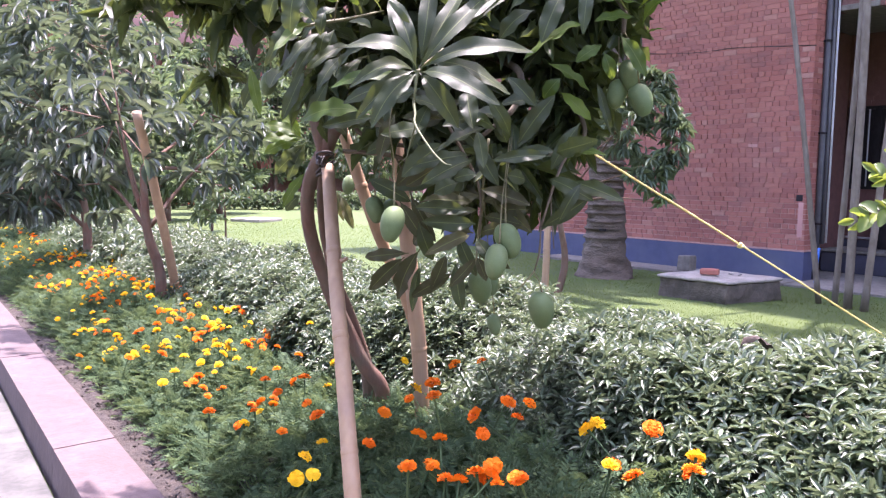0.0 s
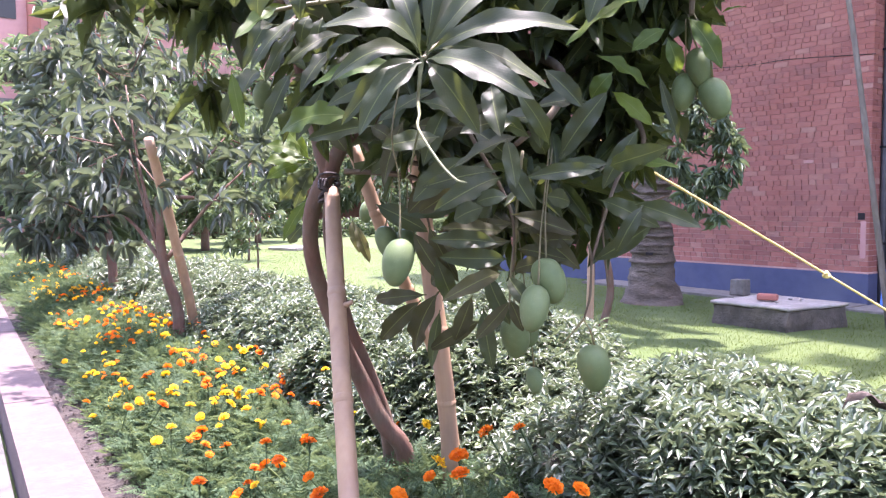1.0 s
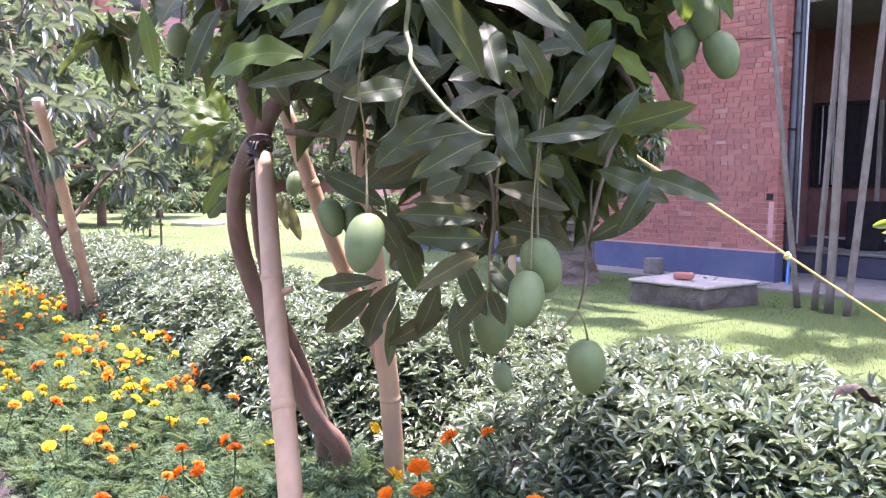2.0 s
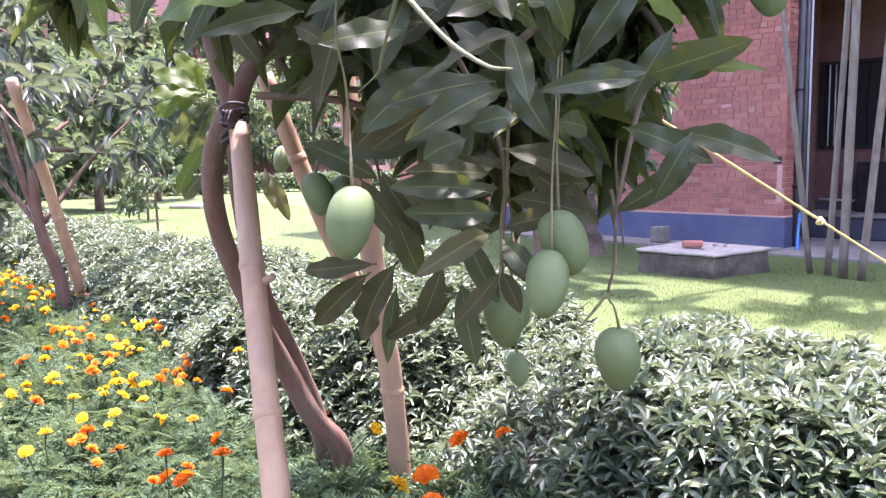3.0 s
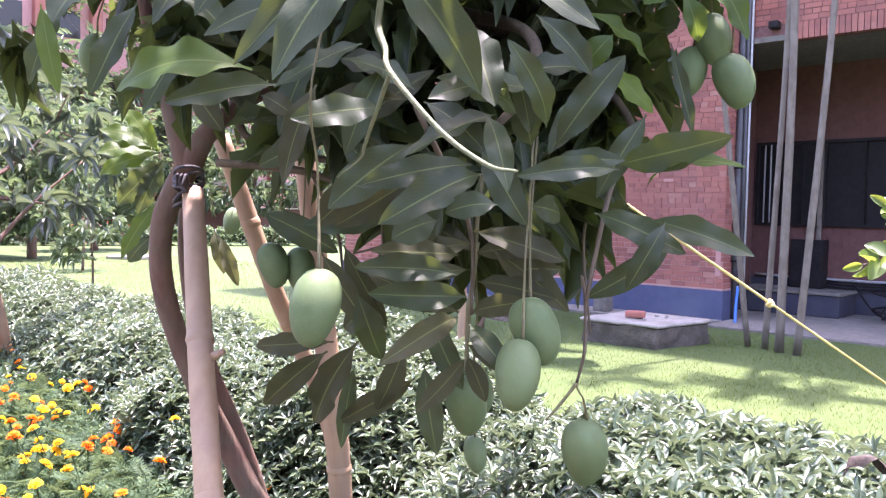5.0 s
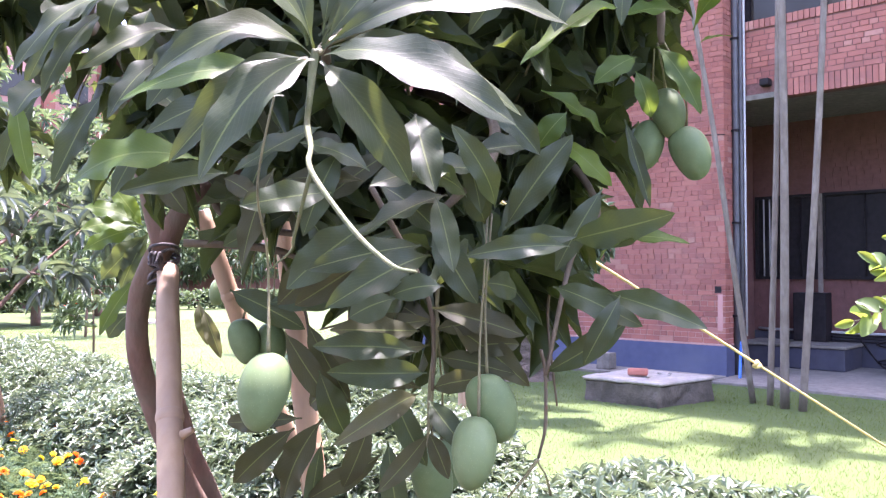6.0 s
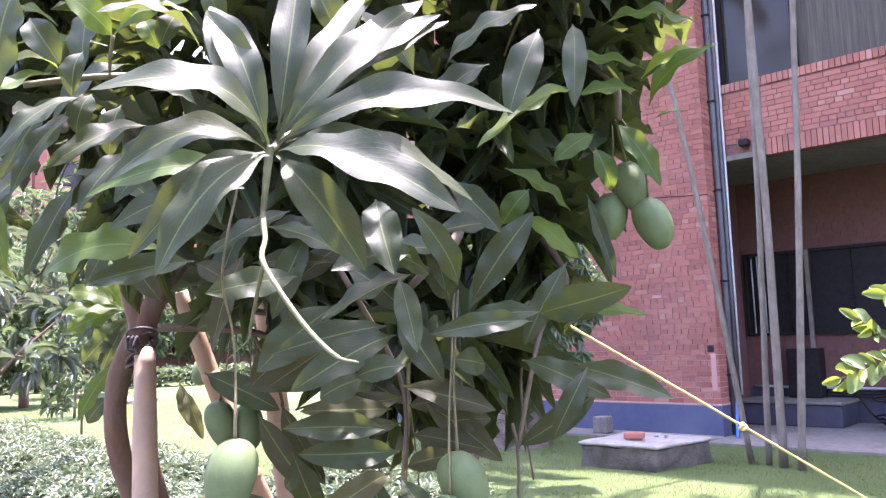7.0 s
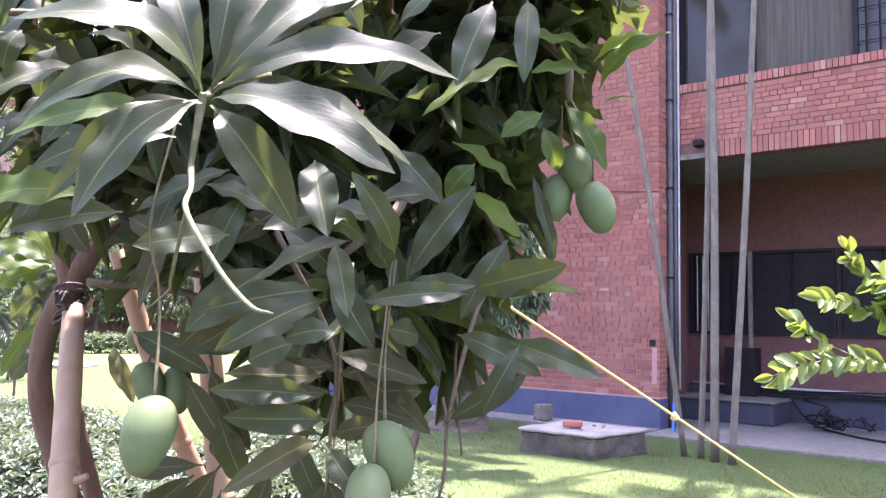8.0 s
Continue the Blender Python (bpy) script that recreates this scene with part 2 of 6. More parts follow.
# boundary wall's maroon; on the porch walls it stands in for shade
M_MAROON = surface("maroon_wall_and_porch_shade", [(0.25, (0.10, 0.042, 0.038)), (0.75, (0.155, 0.068, 0.060))], 8, 0.85, 0.2)
M_PINK = surface("pink_painted_wall", [(0.25, (0.40, 0.20, 0.18)), (0.75, (0.50, 0.27, 0.24))], 1.5, 0.9, 0.2)
M_ORANGE = leaf_material("orange_petal", (0.80, 0.16, 0.005), (0.90, 0.27, 0.008), (1.0, 0.32, 0.01), 0.6, 0.3, False, 0.2)
M_YELLOW = leaf_material("yellow_petal", (0.86, 0.50, 0.008), (0.93, 0.62, 0.015), (1.0, 0.70, 0.03), 0.6, 0.3, False, 0.2)
M_RED = leaf_material("red_leaf_plant", (0.45, 0.06, 0.03), (0.60, 0.14, 0.06), (0.7, 0.2, 0.08), 0.5, 0.3, False, 0.3)


# ---- mesh tools ----
def mesh_of(name, verts, faces, mat, smooth=False, uvs=None):
    me = bpy.data.meshes.new(name)
    verts = np.asarray(verts, dtype=np.float32).reshape(-1, 3)
    faces = np.asarray(faces, dtype=np.int32)
    n, k = faces.shape
    me.vertices.add(len(verts))
    me.vertices.foreach_set("co", verts.ravel())
    me.loops.add(n * k)
    me.loops.foreach_set("vertex_index", faces.ravel())
    me.polygons.add(n)
    me.polygons.foreach_set("loop_start", np.arange(0, n * k, k, dtype=np.int32))
    me.polygons.foreach_set("use_smooth", np.full(n, smooth, dtype=bool))
    if uvs is not None:
        layer = me.uv_layers.new(name="UVMap")
        layer.data.foreach_set("uv", np.asarray(uvs, dtype=np.float32)[faces.ravel()].ravel())
    me.update(calc_edges=True)
    me.validate()
    me.materials.append(mat)
    return me


def thing(name, label, category, at=(0, 0, 0), group="", kind=""):
    e = new(name)
    e.empty_display_size = 0.1
    e.location = at
    return tagged(e, label, category, group, kind)


def adopt(ob, parent):
    """Makes ob a part of parent; ob's geometry is in world metres."""
    if parent is not None:
        ob.parent = parent
        at = parent.location.copy()
        up = parent.parent
        while up is not None:
            at += up.location
            up = up.parent
        ob.location = ob.location - at
    return ob


def part(name, me, parent=None, label="", kind=""):
    return tagged(adopt(new(name, me), parent), label, "", "", kind)


def box_data(lo, hi):
    (a, b, c), (d, e, f) = lo, hi
    v = [(a, b, c), (d, b, c), (d, e, c), (a, e, c), (a, b, f), (d, b, f), (d, e, f), (a, e, f)]
    q = [(0, 3, 2, 1), (4, 5, 6, 7), (0, 1, 5, 4), (1, 2, 6, 5), (2, 3, 7, 6), (3, 0, 4, 7)]
    return v, q


def box(name, lo, hi, mat, bevel=0.0):
    v, q = box_data(lo, hi)
    if not bevel:
        return mesh_of(name, v, q, mat)
    bm = bmesh.new()
    vs = [bm.verts.new(p) for p in v]
    for f in q:
        bm.faces.new([vs[i] for i in f])
    bmesh.ops.bevel(bm, geom=list(bm.edges), offset=bevel, segments=2, affect="EDGES", profile=0.5)
    me = bpy.data.meshes.new(name)
    bm.to_mesh(me)
    bm.free()
    me.materials.append(mat)
    return me


def spline(points, n):
    """Catmull-Rom through the points, n steps a span."""
    p = [np.array(q, float) for q in points]
    p = [2 * p[0] - p[1]] + p + [2 * p[-1] - p[-2]]
    out = []
    for i in range(1, len(p) - 2):
        for k in range(n):
            t = k / n
            out.append(0.5 * (2 * p[i] + (p[i + 1] - p[i - 1]) * t + (2 * p[i - 1] - 5 * p[i] + 4 * p[i + 1] - p[i + 2]) * t * t + (3 * p[i] - p[i - 1] - 3 * p[i + 1] + p[i + 2]) * t ** 3))
    out.append(p[-2])
    return np.array(out)


def tube_data(points, radii, sides=10, n=6, lump=0.0):
    """A tapered tube along a smooth line; radii at the given points."""
    path = spline(points, n) if len(points) > 2 else np.array(points, float)
    if len(points) == 2:
        path = np.array([path[0] + (path[1] - path[0]) * k / n for k in range(n + 1)])
    r = np.interp(np.linspace(0, 1, len(path)), np.linspace(0, 1, len(radii)), radii)
    tang = np.gradient(path, axis=0)
    tang /= np.linalg.norm(tang, axis=1)[:, None] + 1e-9
    side = np.cross(tang[0], (0.3, 0.9, 0.1) if abs(tang[0][2]) > 0.8 else (0, 0, 1))
    side /= np.linalg.norm(side)
    verts = []
    for i, c in enumerate(path):
        side = side - tang[i] * (side @ tang[i])
        side /= np.linalg.norm(side)
        up = np.cross(tang[i], side)
        for k in range(sides):
            a = 2 * math.pi * k / sides
            d = math.cos(a) * side + math.sin(a) * up
            q = r[i]
            if lump:
                q *= 1 + lump * noise.noise(Vector(c * 9 + d * 1.3))
            verts.append(c + d * q)
    faces = []
    m = len(path)
    for i in range(m - 1):
        for k in range(sides):
            a, b = i * sides + k, i * sides + (k + 1) % sides
            faces.append((a, b, b + sides, a + sides))
    for base, row in ((path[0], 0), (path[-1], m - 1)):
        verts.append(base)
        c = len(verts) - 1
        for k in range(0, sides, 2):
            a, b, d = row * sides + k, row * sides + (k + 1) % sides, row * sides + (k + 2) % sides
            faces.append((c, d, b, a) if row == 0 else (c, a, b, d))
    return verts, faces


def tube(name, points, radii, mat, sides=10, n=6, lump=0.0):
    v, f = tube_data(points, radii, sides, n, lump)
    return mesh_of(name, v, f, mat, True)


def joined(datas):
    """Several (verts, quads) as one."""
    vs, fs, o = [], [], 0
    for v, f in datas:
        vs.extend(v)
        fs.extend([tuple(i + o for i in q) for q in f])
        o += len(v)
    return vs, fs


def leaf_grid(n, m, shape, fold=0.25, wave=0.0, phase=0.0, curl=0.0):
    """A flat leaf of length 1 along y, half width 1 along x: n steps along, m across. Returns verts, quads, uvs."""
    v, uv, q = [], [], []
    for i in range(n + 1):
        s = i / n
        w = shape(s)
        for k in range(m + 1):
            x = 2 * k / m - 1
            z = fold * abs(x) * w + wave * math.sin(s * 17 + phase + (2.0 if x > 0 else 0)) * abs(x) ** 2 * w - curl * s * s
            v.append((x * w, s, z))
            uv.append((k / m, s))
    for i in range(n):
        for k in range(m):
            a = i * (m + 1) + k
            q.append((a, a + 1, a + m + 2, a + m + 1))
    return np.array(v), np.array(q), np.array(uv)


def lance(s):
    """Half width of a mango leaf along its length: short stalk, broad middle, drawn-out tip."""
    if s < 0.07:
        return 0.075
    t = (s - 0.07) / 0.93
    return max(0.012, t ** 0.74 * (1 - t) ** 0.82 / 0.339 * 0.95 + 0.05 * (1 - t))


def oval(s):
    return max(0.05, math.sin(math.pi * (0.04 + 0.92 * s)) ** 0.7)


def cloud(name, template, rots, places, scales, mat, bend=None):
    """Many copies of one leaf joined in a mesh. rots: (n,3,3), places: (n,3), scales: (n,3)."""
    v, q, uv = template
    pts = v[None] * scales[:, None, :]
    pts = np.einsum("nij,nkj->nki", rots, pts) + places[:, None, :]
    n, k = pts.shape[:2]
    faces = (q[None] + (np.arange(n) * k)[:, None, None]).reshape(-1, q.shape[1])
    return mesh_of(name, pts.reshape(-1, 3), faces, mat, True, np.tile(uv, (n, 1)))


def frames_from(ydir, hint):
    """Rotation matrices whose y axis is ydir and whose z axis leans to hint."""
    y = ydir / (np.linalg.norm(ydir, axis=1)[:, None] + 1e-9)
    x = np.cross(y, hint)
    x /= np.linalg.norm(x, axis=1)[:, None] + 1e-9
    z = np.cross(x, y)
    return np.stack([x, y, z], axis=2)


RNG = np.random.default_rng(11)


# ---- ground, kerb, road ----
def skew(y):
    """The bed, kerb and hedge run slightly askew of the wall."""
    return 0.085 * (y - 2.0)


def ground_sheet():
    ys = np.concatenate([np.linspace(-400, -8, 8), np.linspace(-6, 40, 93), np.linspace(45, 400, 8)])
    xs = np.concatenate([np.linspace(-400, -12, 8), np.linspace(-10, 30, 101), np.linspace(35, 400, 8)])
    v = [(x, y, 0.012 * noise.noise(Vector((x * 0.9, y * 0.9, 0))) if -6 < y < 40 and 4 < x < 11 else 0.0) for y in ys for x in xs]
    n = len(xs)
    q = [(i * n + k, i * n + k + 1, (i + 1) * n + k + 1, (i + 1) * n + k) for i in range(len(ys) - 1) for k in range(n - 1)]
    return mesh_of("ground", v, q, M_LAWN, True)


tagged(new("ground", ground_sheet()), "bright green mown lawn reaching far behind the hedge", "lawn", kind="structure")


def strip(name, x0, x1, z0, z1, y0, y1, mat, lump, steps=(40, 130)):
    """A raised strip along the kerb line with a lumpy top and closed sides."""
    nx, ny = steps
    v, q = [], []
    for i in range(ny + 1):
        y = y0 + (y1 - y0) * i / ny
        for k in range(nx + 1):
            s = k / nx
            x = x0 + (x1 - x0) * s + skew(y)
            edge = min(1, k, nx - k)
            z = z0 + (z1 - z0) * s + lump * edge * (noise.noise(Vector((x * 9, y * 9, 3))) + 0.6 * noise.noise(Vector((x * 27, y * 27, 5))))
            v.append((x, y, z if 0 < k < nx else 0.02 if k == nx else z))
    n = nx + 1
    q = [(i * n + k, i * n + k + 1, (i + 1) * n + k + 1, (i + 1) * n + k) for i in range(ny) for k in range(nx)]
    return mesh_of(name, v, q, mat, True)


tagged(new("flower_bed_soil", strip("flower_bed_soil", 2.72, 5.0, 0.17, 0.14, -6, 24, M_SOIL, 0.034, (70, 420))), "dark crumbly soil of the flower bed beside the kerb", "soil", kind="structure")

clods = thing("soil_clods", "small dark clods and crumbs lying on the bed's edge", "soil", (2.85, 2.0, 0.17), kind="stuff")
g = np.random.default_rng(9)
n = 900
y = g.uniform(-1.0, 7.0, n)
x = 2.76 + 0.085 * (y - 2) + 0.26 * g.beta(1.2, 1.2, n)
OCTA = (np.array([(1, 0, 0), (0, 1, 0), (-1, 0, 0), (0, -1, 0), (0, 0, 0.8), (0, 0, -0.8)], float), np.array([(0, 1, 4), (1, 2, 4), (2, 3, 4), (3, 0, 4), (1, 0, 5), (2, 1, 5), (3, 2, 5), (0, 3, 5)]), np.zeros((6, 2)))
sc = 0.004 + 0.012 * g.beta(1.0, 3.0, n)
part("crumbs", cloud("crumbs", OCTA, frames_from(g.normal(0, 1, (n, 3)), g.normal(0, 1, (n, 3))), np.stack([x, y, np.full(n, 0.178)], 1), np.stack([sc, sc * g.uniform(0.6, 1.3, n), sc * 0.8], 1), M_SOIL), clods, kind="stuff")

road_v = [(-12, -20, 0.04), (2.42 + skew(-20), -20, 0.04), (2.42 + skew(40), 40, 0.04), (-12, 40, 0.04)]
tagged(new("road", mesh_of("road", road_v, [(0, 1, 2, 3)], M_ROAD)), "pale grey paved path beside the kerb", "path", kind="structure")

kerb = thing("kerb", "pinkish kerb of long stone blocks edging the bed", "kerb", (2.6, 2, 0), kind="structure")
for i in range(26):
    y0 = -6 + i * 1.1
    v, q = box_data((0, 0, 0), (1, 1, 1))
    x_of = {0: 2.44, 1: 2.73}
    pts = [(x_of[int(a)] + skew(y0 + b * 1.094) + (0.012 * c if a == 0 else 0), y0 + b * 1.094, 0.20 * c + 0.002 * ((i * 7) % 3)) for a, b, c in v]
    part("kerb_stone", mesh_of("kerb_stone", pts, q, M_CURB), kerb)


# ---- the brick building ----
WX, WY = 13.67, 4.60
PL = 0.475
# unseen height, chosen so the building's shadow reaches over the lawn
TOP = 16.0
building = thing("brick_building", "tall red brick building with blue plinth and open porch", "building", (WX + 3, WY, 0))
part("wall", box("wall", (WX + 0.006, WY + 0.006, PL), (WX + 0.37, 13.2, 1.30), M_MORTAR), building)
part("wall", box("wall", (WX + 0.006, WY + 0.006, 1.30), (WX + 0.37, 13.2, TOP), M_MORTARR), building, "red brick wall with washed mortar")
part("crack", tube("crack", [(WX - 0.002, y, 3.39 + 0.0545 * y - 0.02 * math.sin(3 * y)) for y in (4.58, 5.3, 5.9, 6.6, 7.2, 7.7, 8.4)], [0.007] * 7, M_DARK, 6, 4, 0.5), building, "thin dark crack running along a joint")
# no recess is cut: a proud dark block paints the hole's shade
part("hole_shade_block", box("hole_shade_block", (WX - 0.006, 4.66, 1.26), (WX + 0.02, 4.76, 1.36), M_DARK), building, "dark block standing in for a small shaded hole")
part("plaster_patch", box("plaster_patch", (WX - 0.007, 4.64, 0.70), (WX + 0.01, 4.72, 1.24), M_PINK, 0.002), building, "pale plastered patch below the hole")
part("chipped_brick", box("chipped_brick", (WX - 0.007, 5.44, 2.11), (WX + 0.02, 5.60, 2.16), M_PINK, 0.002), building, "pale chipped brick")
part("wall", box("wall", (WX + 0.372, 5.50, PL), (WX + 8.0, 13.2, TOP), M_MORTARR), building)
part("wall", box("wall", (WX + 0.372, WY + 0.006, 4.40), (WX + 8.0, 5.498, TOP), M_MORTARR), building)
part("plinth", box("plinth", (WX - 0.03, WY - 0.02, -0.1), (WX + 0.37, 13.25, PL), M_BLUE, 0.008), building, "dull blue painted plinth")
part("plinth_lip", box("plinth_lip", (WX - 0.032, WY - 0.022, PL + 0.001), (WX + 0.3, 13.25, PL + 0.022), M_MORTAR, 0.004), building, "pale mortar line over the plinth")
part("roof", box("roof", (WX - 0.15, -16, TOP), (WX + 9, 13.4, TOP + 0.3), M_CONC), building, "unseen grey concrete roof slab")

# porch: floor, ceiling, beam with brick parapet, back wall with barred windows
BX, BZ, SZ = 14.05, 4.16, 5.35
part("porch_floor", box("porch_floor", (13.0, -16, -0.05), (16.3, WY - 0.03, 0.035), M_CONC, 0.01), building, "dusty grey concrete porch floor")
part("porch_ceiling", box("porch_ceiling", (BX + 0.02, -16, BZ + 0.02), (16.3, 5.496, BZ + 0.235), M_CONC), building, "stained grey concrete porch ceiling")
part("parapet", box("parapet", (BX + 0.006, -16, BZ), (BX + 0.25, WY + 0.004, SZ), M_MORTARD), building)
# porch walls are coloured darker than the brick to carry the porch's shade
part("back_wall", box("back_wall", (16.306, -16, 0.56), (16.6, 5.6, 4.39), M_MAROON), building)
part("back_plinth", box("back_plinth", (16.27, -16, -0.1), (16.55, 5.19, 0.56), M_BLUE_SHADE, 0.006), building, "blue painted plinth with the porch's shade in its colour")
part("side_wall", box("side_wall", (WX + 0.375, 5.20, -0.05), (16.3, 5.495, BZ + 0.015), M_MAROON), building, "porch side wall in shade-darkened red")
part("inner_floor", box("inner_floor", (WX + 0.375, WY - 0.028, -0.05), (16.3, 5.198, 0.034), M_CONC), building, "dusty concrete floor behind the corner")
part("apron", box("apron", (12.95, WY - 0.02, -0.05), (WX - 0.032, 9.5, 0.045), M_CONC, 0.01), building, "pale concrete apron along the plinth")


def barred_window(y0, y1, z0, z1, x, mat):
    w = part("porch_window", box("porch_window", (x + 0.02, y0, z0), (x + 0.05, y1, z1), M_DARK), building, "dark barred porch window")
    for a, b, c, d in ((y0 - 0.05, y0, z0 - 0.05, z1 + 0.05), (y1, y1 + 0.05, z0 - 0.05, z1 + 0.05), (y0, y1, z0 - 0.05, z0), (y0, y1, z1, z1 + 0.05)):
        part("window_frame", box("window_frame", (x - 0.03, a, c), (x + 0.02, b, d), M_DARK), w)
    n = max(2, int((y1 - y0) / (0.085 if mat is M_BAR else 0.6)))
    for i in range(1, n):
        y = y0 + (y1 - y0) * i / n
        part("window_bar", tube("window_bar", [(x - 0.01, y, z0), (x - 0.01, y, z1)], [0.013, 0.013], mat, 6, 1), w)


barred_window(4.70, 5.10, 1.51, 2.86, 16.27, M_BAR)
barred_window(4.14, 4.60, 1.51, 2.86, 16.27, M_DARK)
barred_window(2.76, 3.98, 1.51, 2.86, 16.27, M_DARK)
barred_window(0.2, 2.62, 1.51, 2.86, 16.27, M_DARK)
barred_window(-4.2, -0.4, 1.51, 2.86, 16.27, M_DARK)
part("window_post", box("window_post", (16.20, 4.02, 1.10), (16.25, 4.09, 2.90), M_GREYPOLE, 0.006), building, "pale grey upright between the porch windows")

crate = part("meter_cabinet", box("meter_cabinet", (15.95, 3.90, 0.436), (16.262, 4.42, 1.24), M_DARK, 0.015), building, "dark steel cabinet against the porch wall")

part("corbel", box("corbel", (BX - 0.03, 3.86, BZ - 0.012), (BX + 0.2, WY - 0.17, BZ + 0.075), M_CONC, 0.012), building, "grey concrete end of the beam")
part("wall_bracket", box("wall_bracket", (BX - 0.16, 4.02, BZ + 0.16), (BX - 0.005, 4.16, BZ + 0.27), M_DARK, 0.02), building, "small dark bracket on the parapet")
part("conduit", tube("conduit", [(16.24, 5.1, 0.60), (16.23, 3.0, 0.585), (16.24, -3.0, 0.60)], [0.022] * 3, M_PIPEW, 7, 6), building, "pale conduit along the porch wall")

# first-floor window band over the parapet
band = part("window_band", box("window_band", (BX + 0.20, -16, SZ + 0.01), (BX + 0.24, WY - 0.15, 7.6), M_CURTAIN), building, "drab curtains behind first-floor windows")
edges = [WY - 0.15, 3.35, 1.95, 1.0, -0.6, -2.4, -4.2, -6.0, -8.0, -12.0]
for a, b in zip(edges, edges[1:]):
    part("mullion", box("mullion", (BX + 0.08, a - 0.07, SZ + 0.012), (BX + 0.15, a, 7.6), M_DARK), band)
part("pane", box("pane", (BX + 0.12, 3.35, SZ + 0.012), (BX + 0.128, WY - 0.23, 7.6), M_GLASS), band, "dark reflecting window pane")
part("pane", box("pane", (BX + 0.12, 1.0, SZ + 0.012), (BX + 0.128, 1.88, 7.6), M_GLASS), band, "dark reflecting window pane")
for i in range(5):
    y = 1.1 + i * 0.17
    part("grille_bar", tube("grille_bar", [(BX + 0.07, y, SZ + 0.02), (BX + 0.07, y, 7.6)], [0.008, 0.008], M_DARK, 6, 1), band)
for i in range(8):
    z = SZ + 0.2 + i * 0.24
    part("grille_bar", tube("grille_bar", [(BX + 0.06, 1.0, z), (BX + 0.06, 1.9, z)], [0.007, 0.007], M_DARK, 6, 1), band)
part("upper_wall", box("upper_wall", (BX + 0.006, -16, 7.605), (BX + 0.25, WY + 0.004, TOP), M_MORTARR), building)

pipes = thing("drain_pipe", "grey drain pipe with white conduit in the wall corner", "pipe", (BX - 0.07, 4.42, 0))
part("pipe", tube("pipe", [(BX - 0.08, 4.545, 0.0), (BX - 0.08, 4.545, TOP)], [0.05, 0.05], M_PIPE, 14, 8), pipes)
part("pipe", tube("pipe", [(BX - 0.07, 4.465, 0.6), (BX - 0.07, 4.465, TOP)], [0.028, 0.028], M_PIPE, 10, 8), pipes)
part("conduit", tube("conduit", [(BX - 0.06, 4.415, 0.62), (BX - 0.06, 4.415, TOP)], [0.017, 0.017], M_PIPEW, 8, 8), pipes, "thin white conduit")
for z in (0.9, 2.3, 3.7, 5.1, 6.5):
    part("pipe_clip", box("pipe_clip", (BX - 0.137, 4.48, z), (BX - 0.02, 4.596, z + 0.03), M_DARK), pipes)
spigot = thing("water_pipe", "bright blue plastic water pipe against the wall corner", "pipe", (13.6, 4.42, 0))
part("pipe", tube("pipe", [(13.75, 4.40, 0.55), (13.70, 4.40, 0.3), (13.58, 4.36, 0.0)], [0.022, 0.022, 0.022], M_PIPEB, 8, 6), spigot)
hose = thing("cable_run", "loose dark cables sagging along the porch wall", "cable", (16.1, 2, 0.4))
for k in range(3):
    z = 0.5 + 0.05 * k
    part("cable", tube("cable", [(16.24 - 0.03 * k, 4.4, z), (16.2, 3.4, z - 0.05), (16.2, 2.0, z + 0.0), (16.2, 0.4, z - 0.08), (16.2, -3, z)], [0.014] * 5, M_DARK, 6, 6), hose)
part("cable", tube("cable", [(16.0, 3.4, 0.5), (15.6, 3.0, 0.15), (15.2, 2.5, 0.06), (14.6, 1.6, 0.06), (15.2, 0.3, 0.06)], [0.016] * 5, M_DARK, 6, 6), hose)
part("cable_coil", tube("cable_coil", [(15.7 + 0.18 * math.cos(a * 0.7), 2.9 + 0.18 * math.sin(a * 0.7), 0.12 + 0.03 * a) for a in range(16)], [0.016] * 16, M_DARK, 6, 3), hose)
ledge = thing("porch_ledge", "low blue painted ledge, darkened for the porch's shade", "ledge", (15.8, 4.2, 0.035))
part("body", box("body", (15.35, 3.45, 0.036), (16.26, 5.1, 0.38), M_BLUE_SHADE, 0.02), ledge)
part("cap", box("cap", (15.32, 3.42, 0.381), (16.262, 5.1, 0.43), M_CONC, 0.012), ledge, "worn grey cap")
pallet = thing("scrap_heap", "dark tangle of scrap wire and pipe on the porch floor", "scrap", (15.3, 2.6, 0.035))
g = np.random.default_rng(3)
for k in range(9):
    o = np.array((15.3, 2.6, 0.06)) + g.normal(0, 0.16, 3) * np.array((1, 1, 0))
    part("wire", tube("wire", [tuple(o + g.normal(0, 0.14, 3) * np.array((1, 1, 0)) + np.array((0, 0, abs(g.normal(0.12, 0.1))))) for _ in range(5)], [0.013] * 5, M_DARK, 6, 4), pallet)


# ---- manhole box, bricks, slab in the lawn ----
manhole = thing("manhole_box", "low grey concrete inspection box with a pale lid on the lawn", "manhole", (11.1, 4.5, 0))


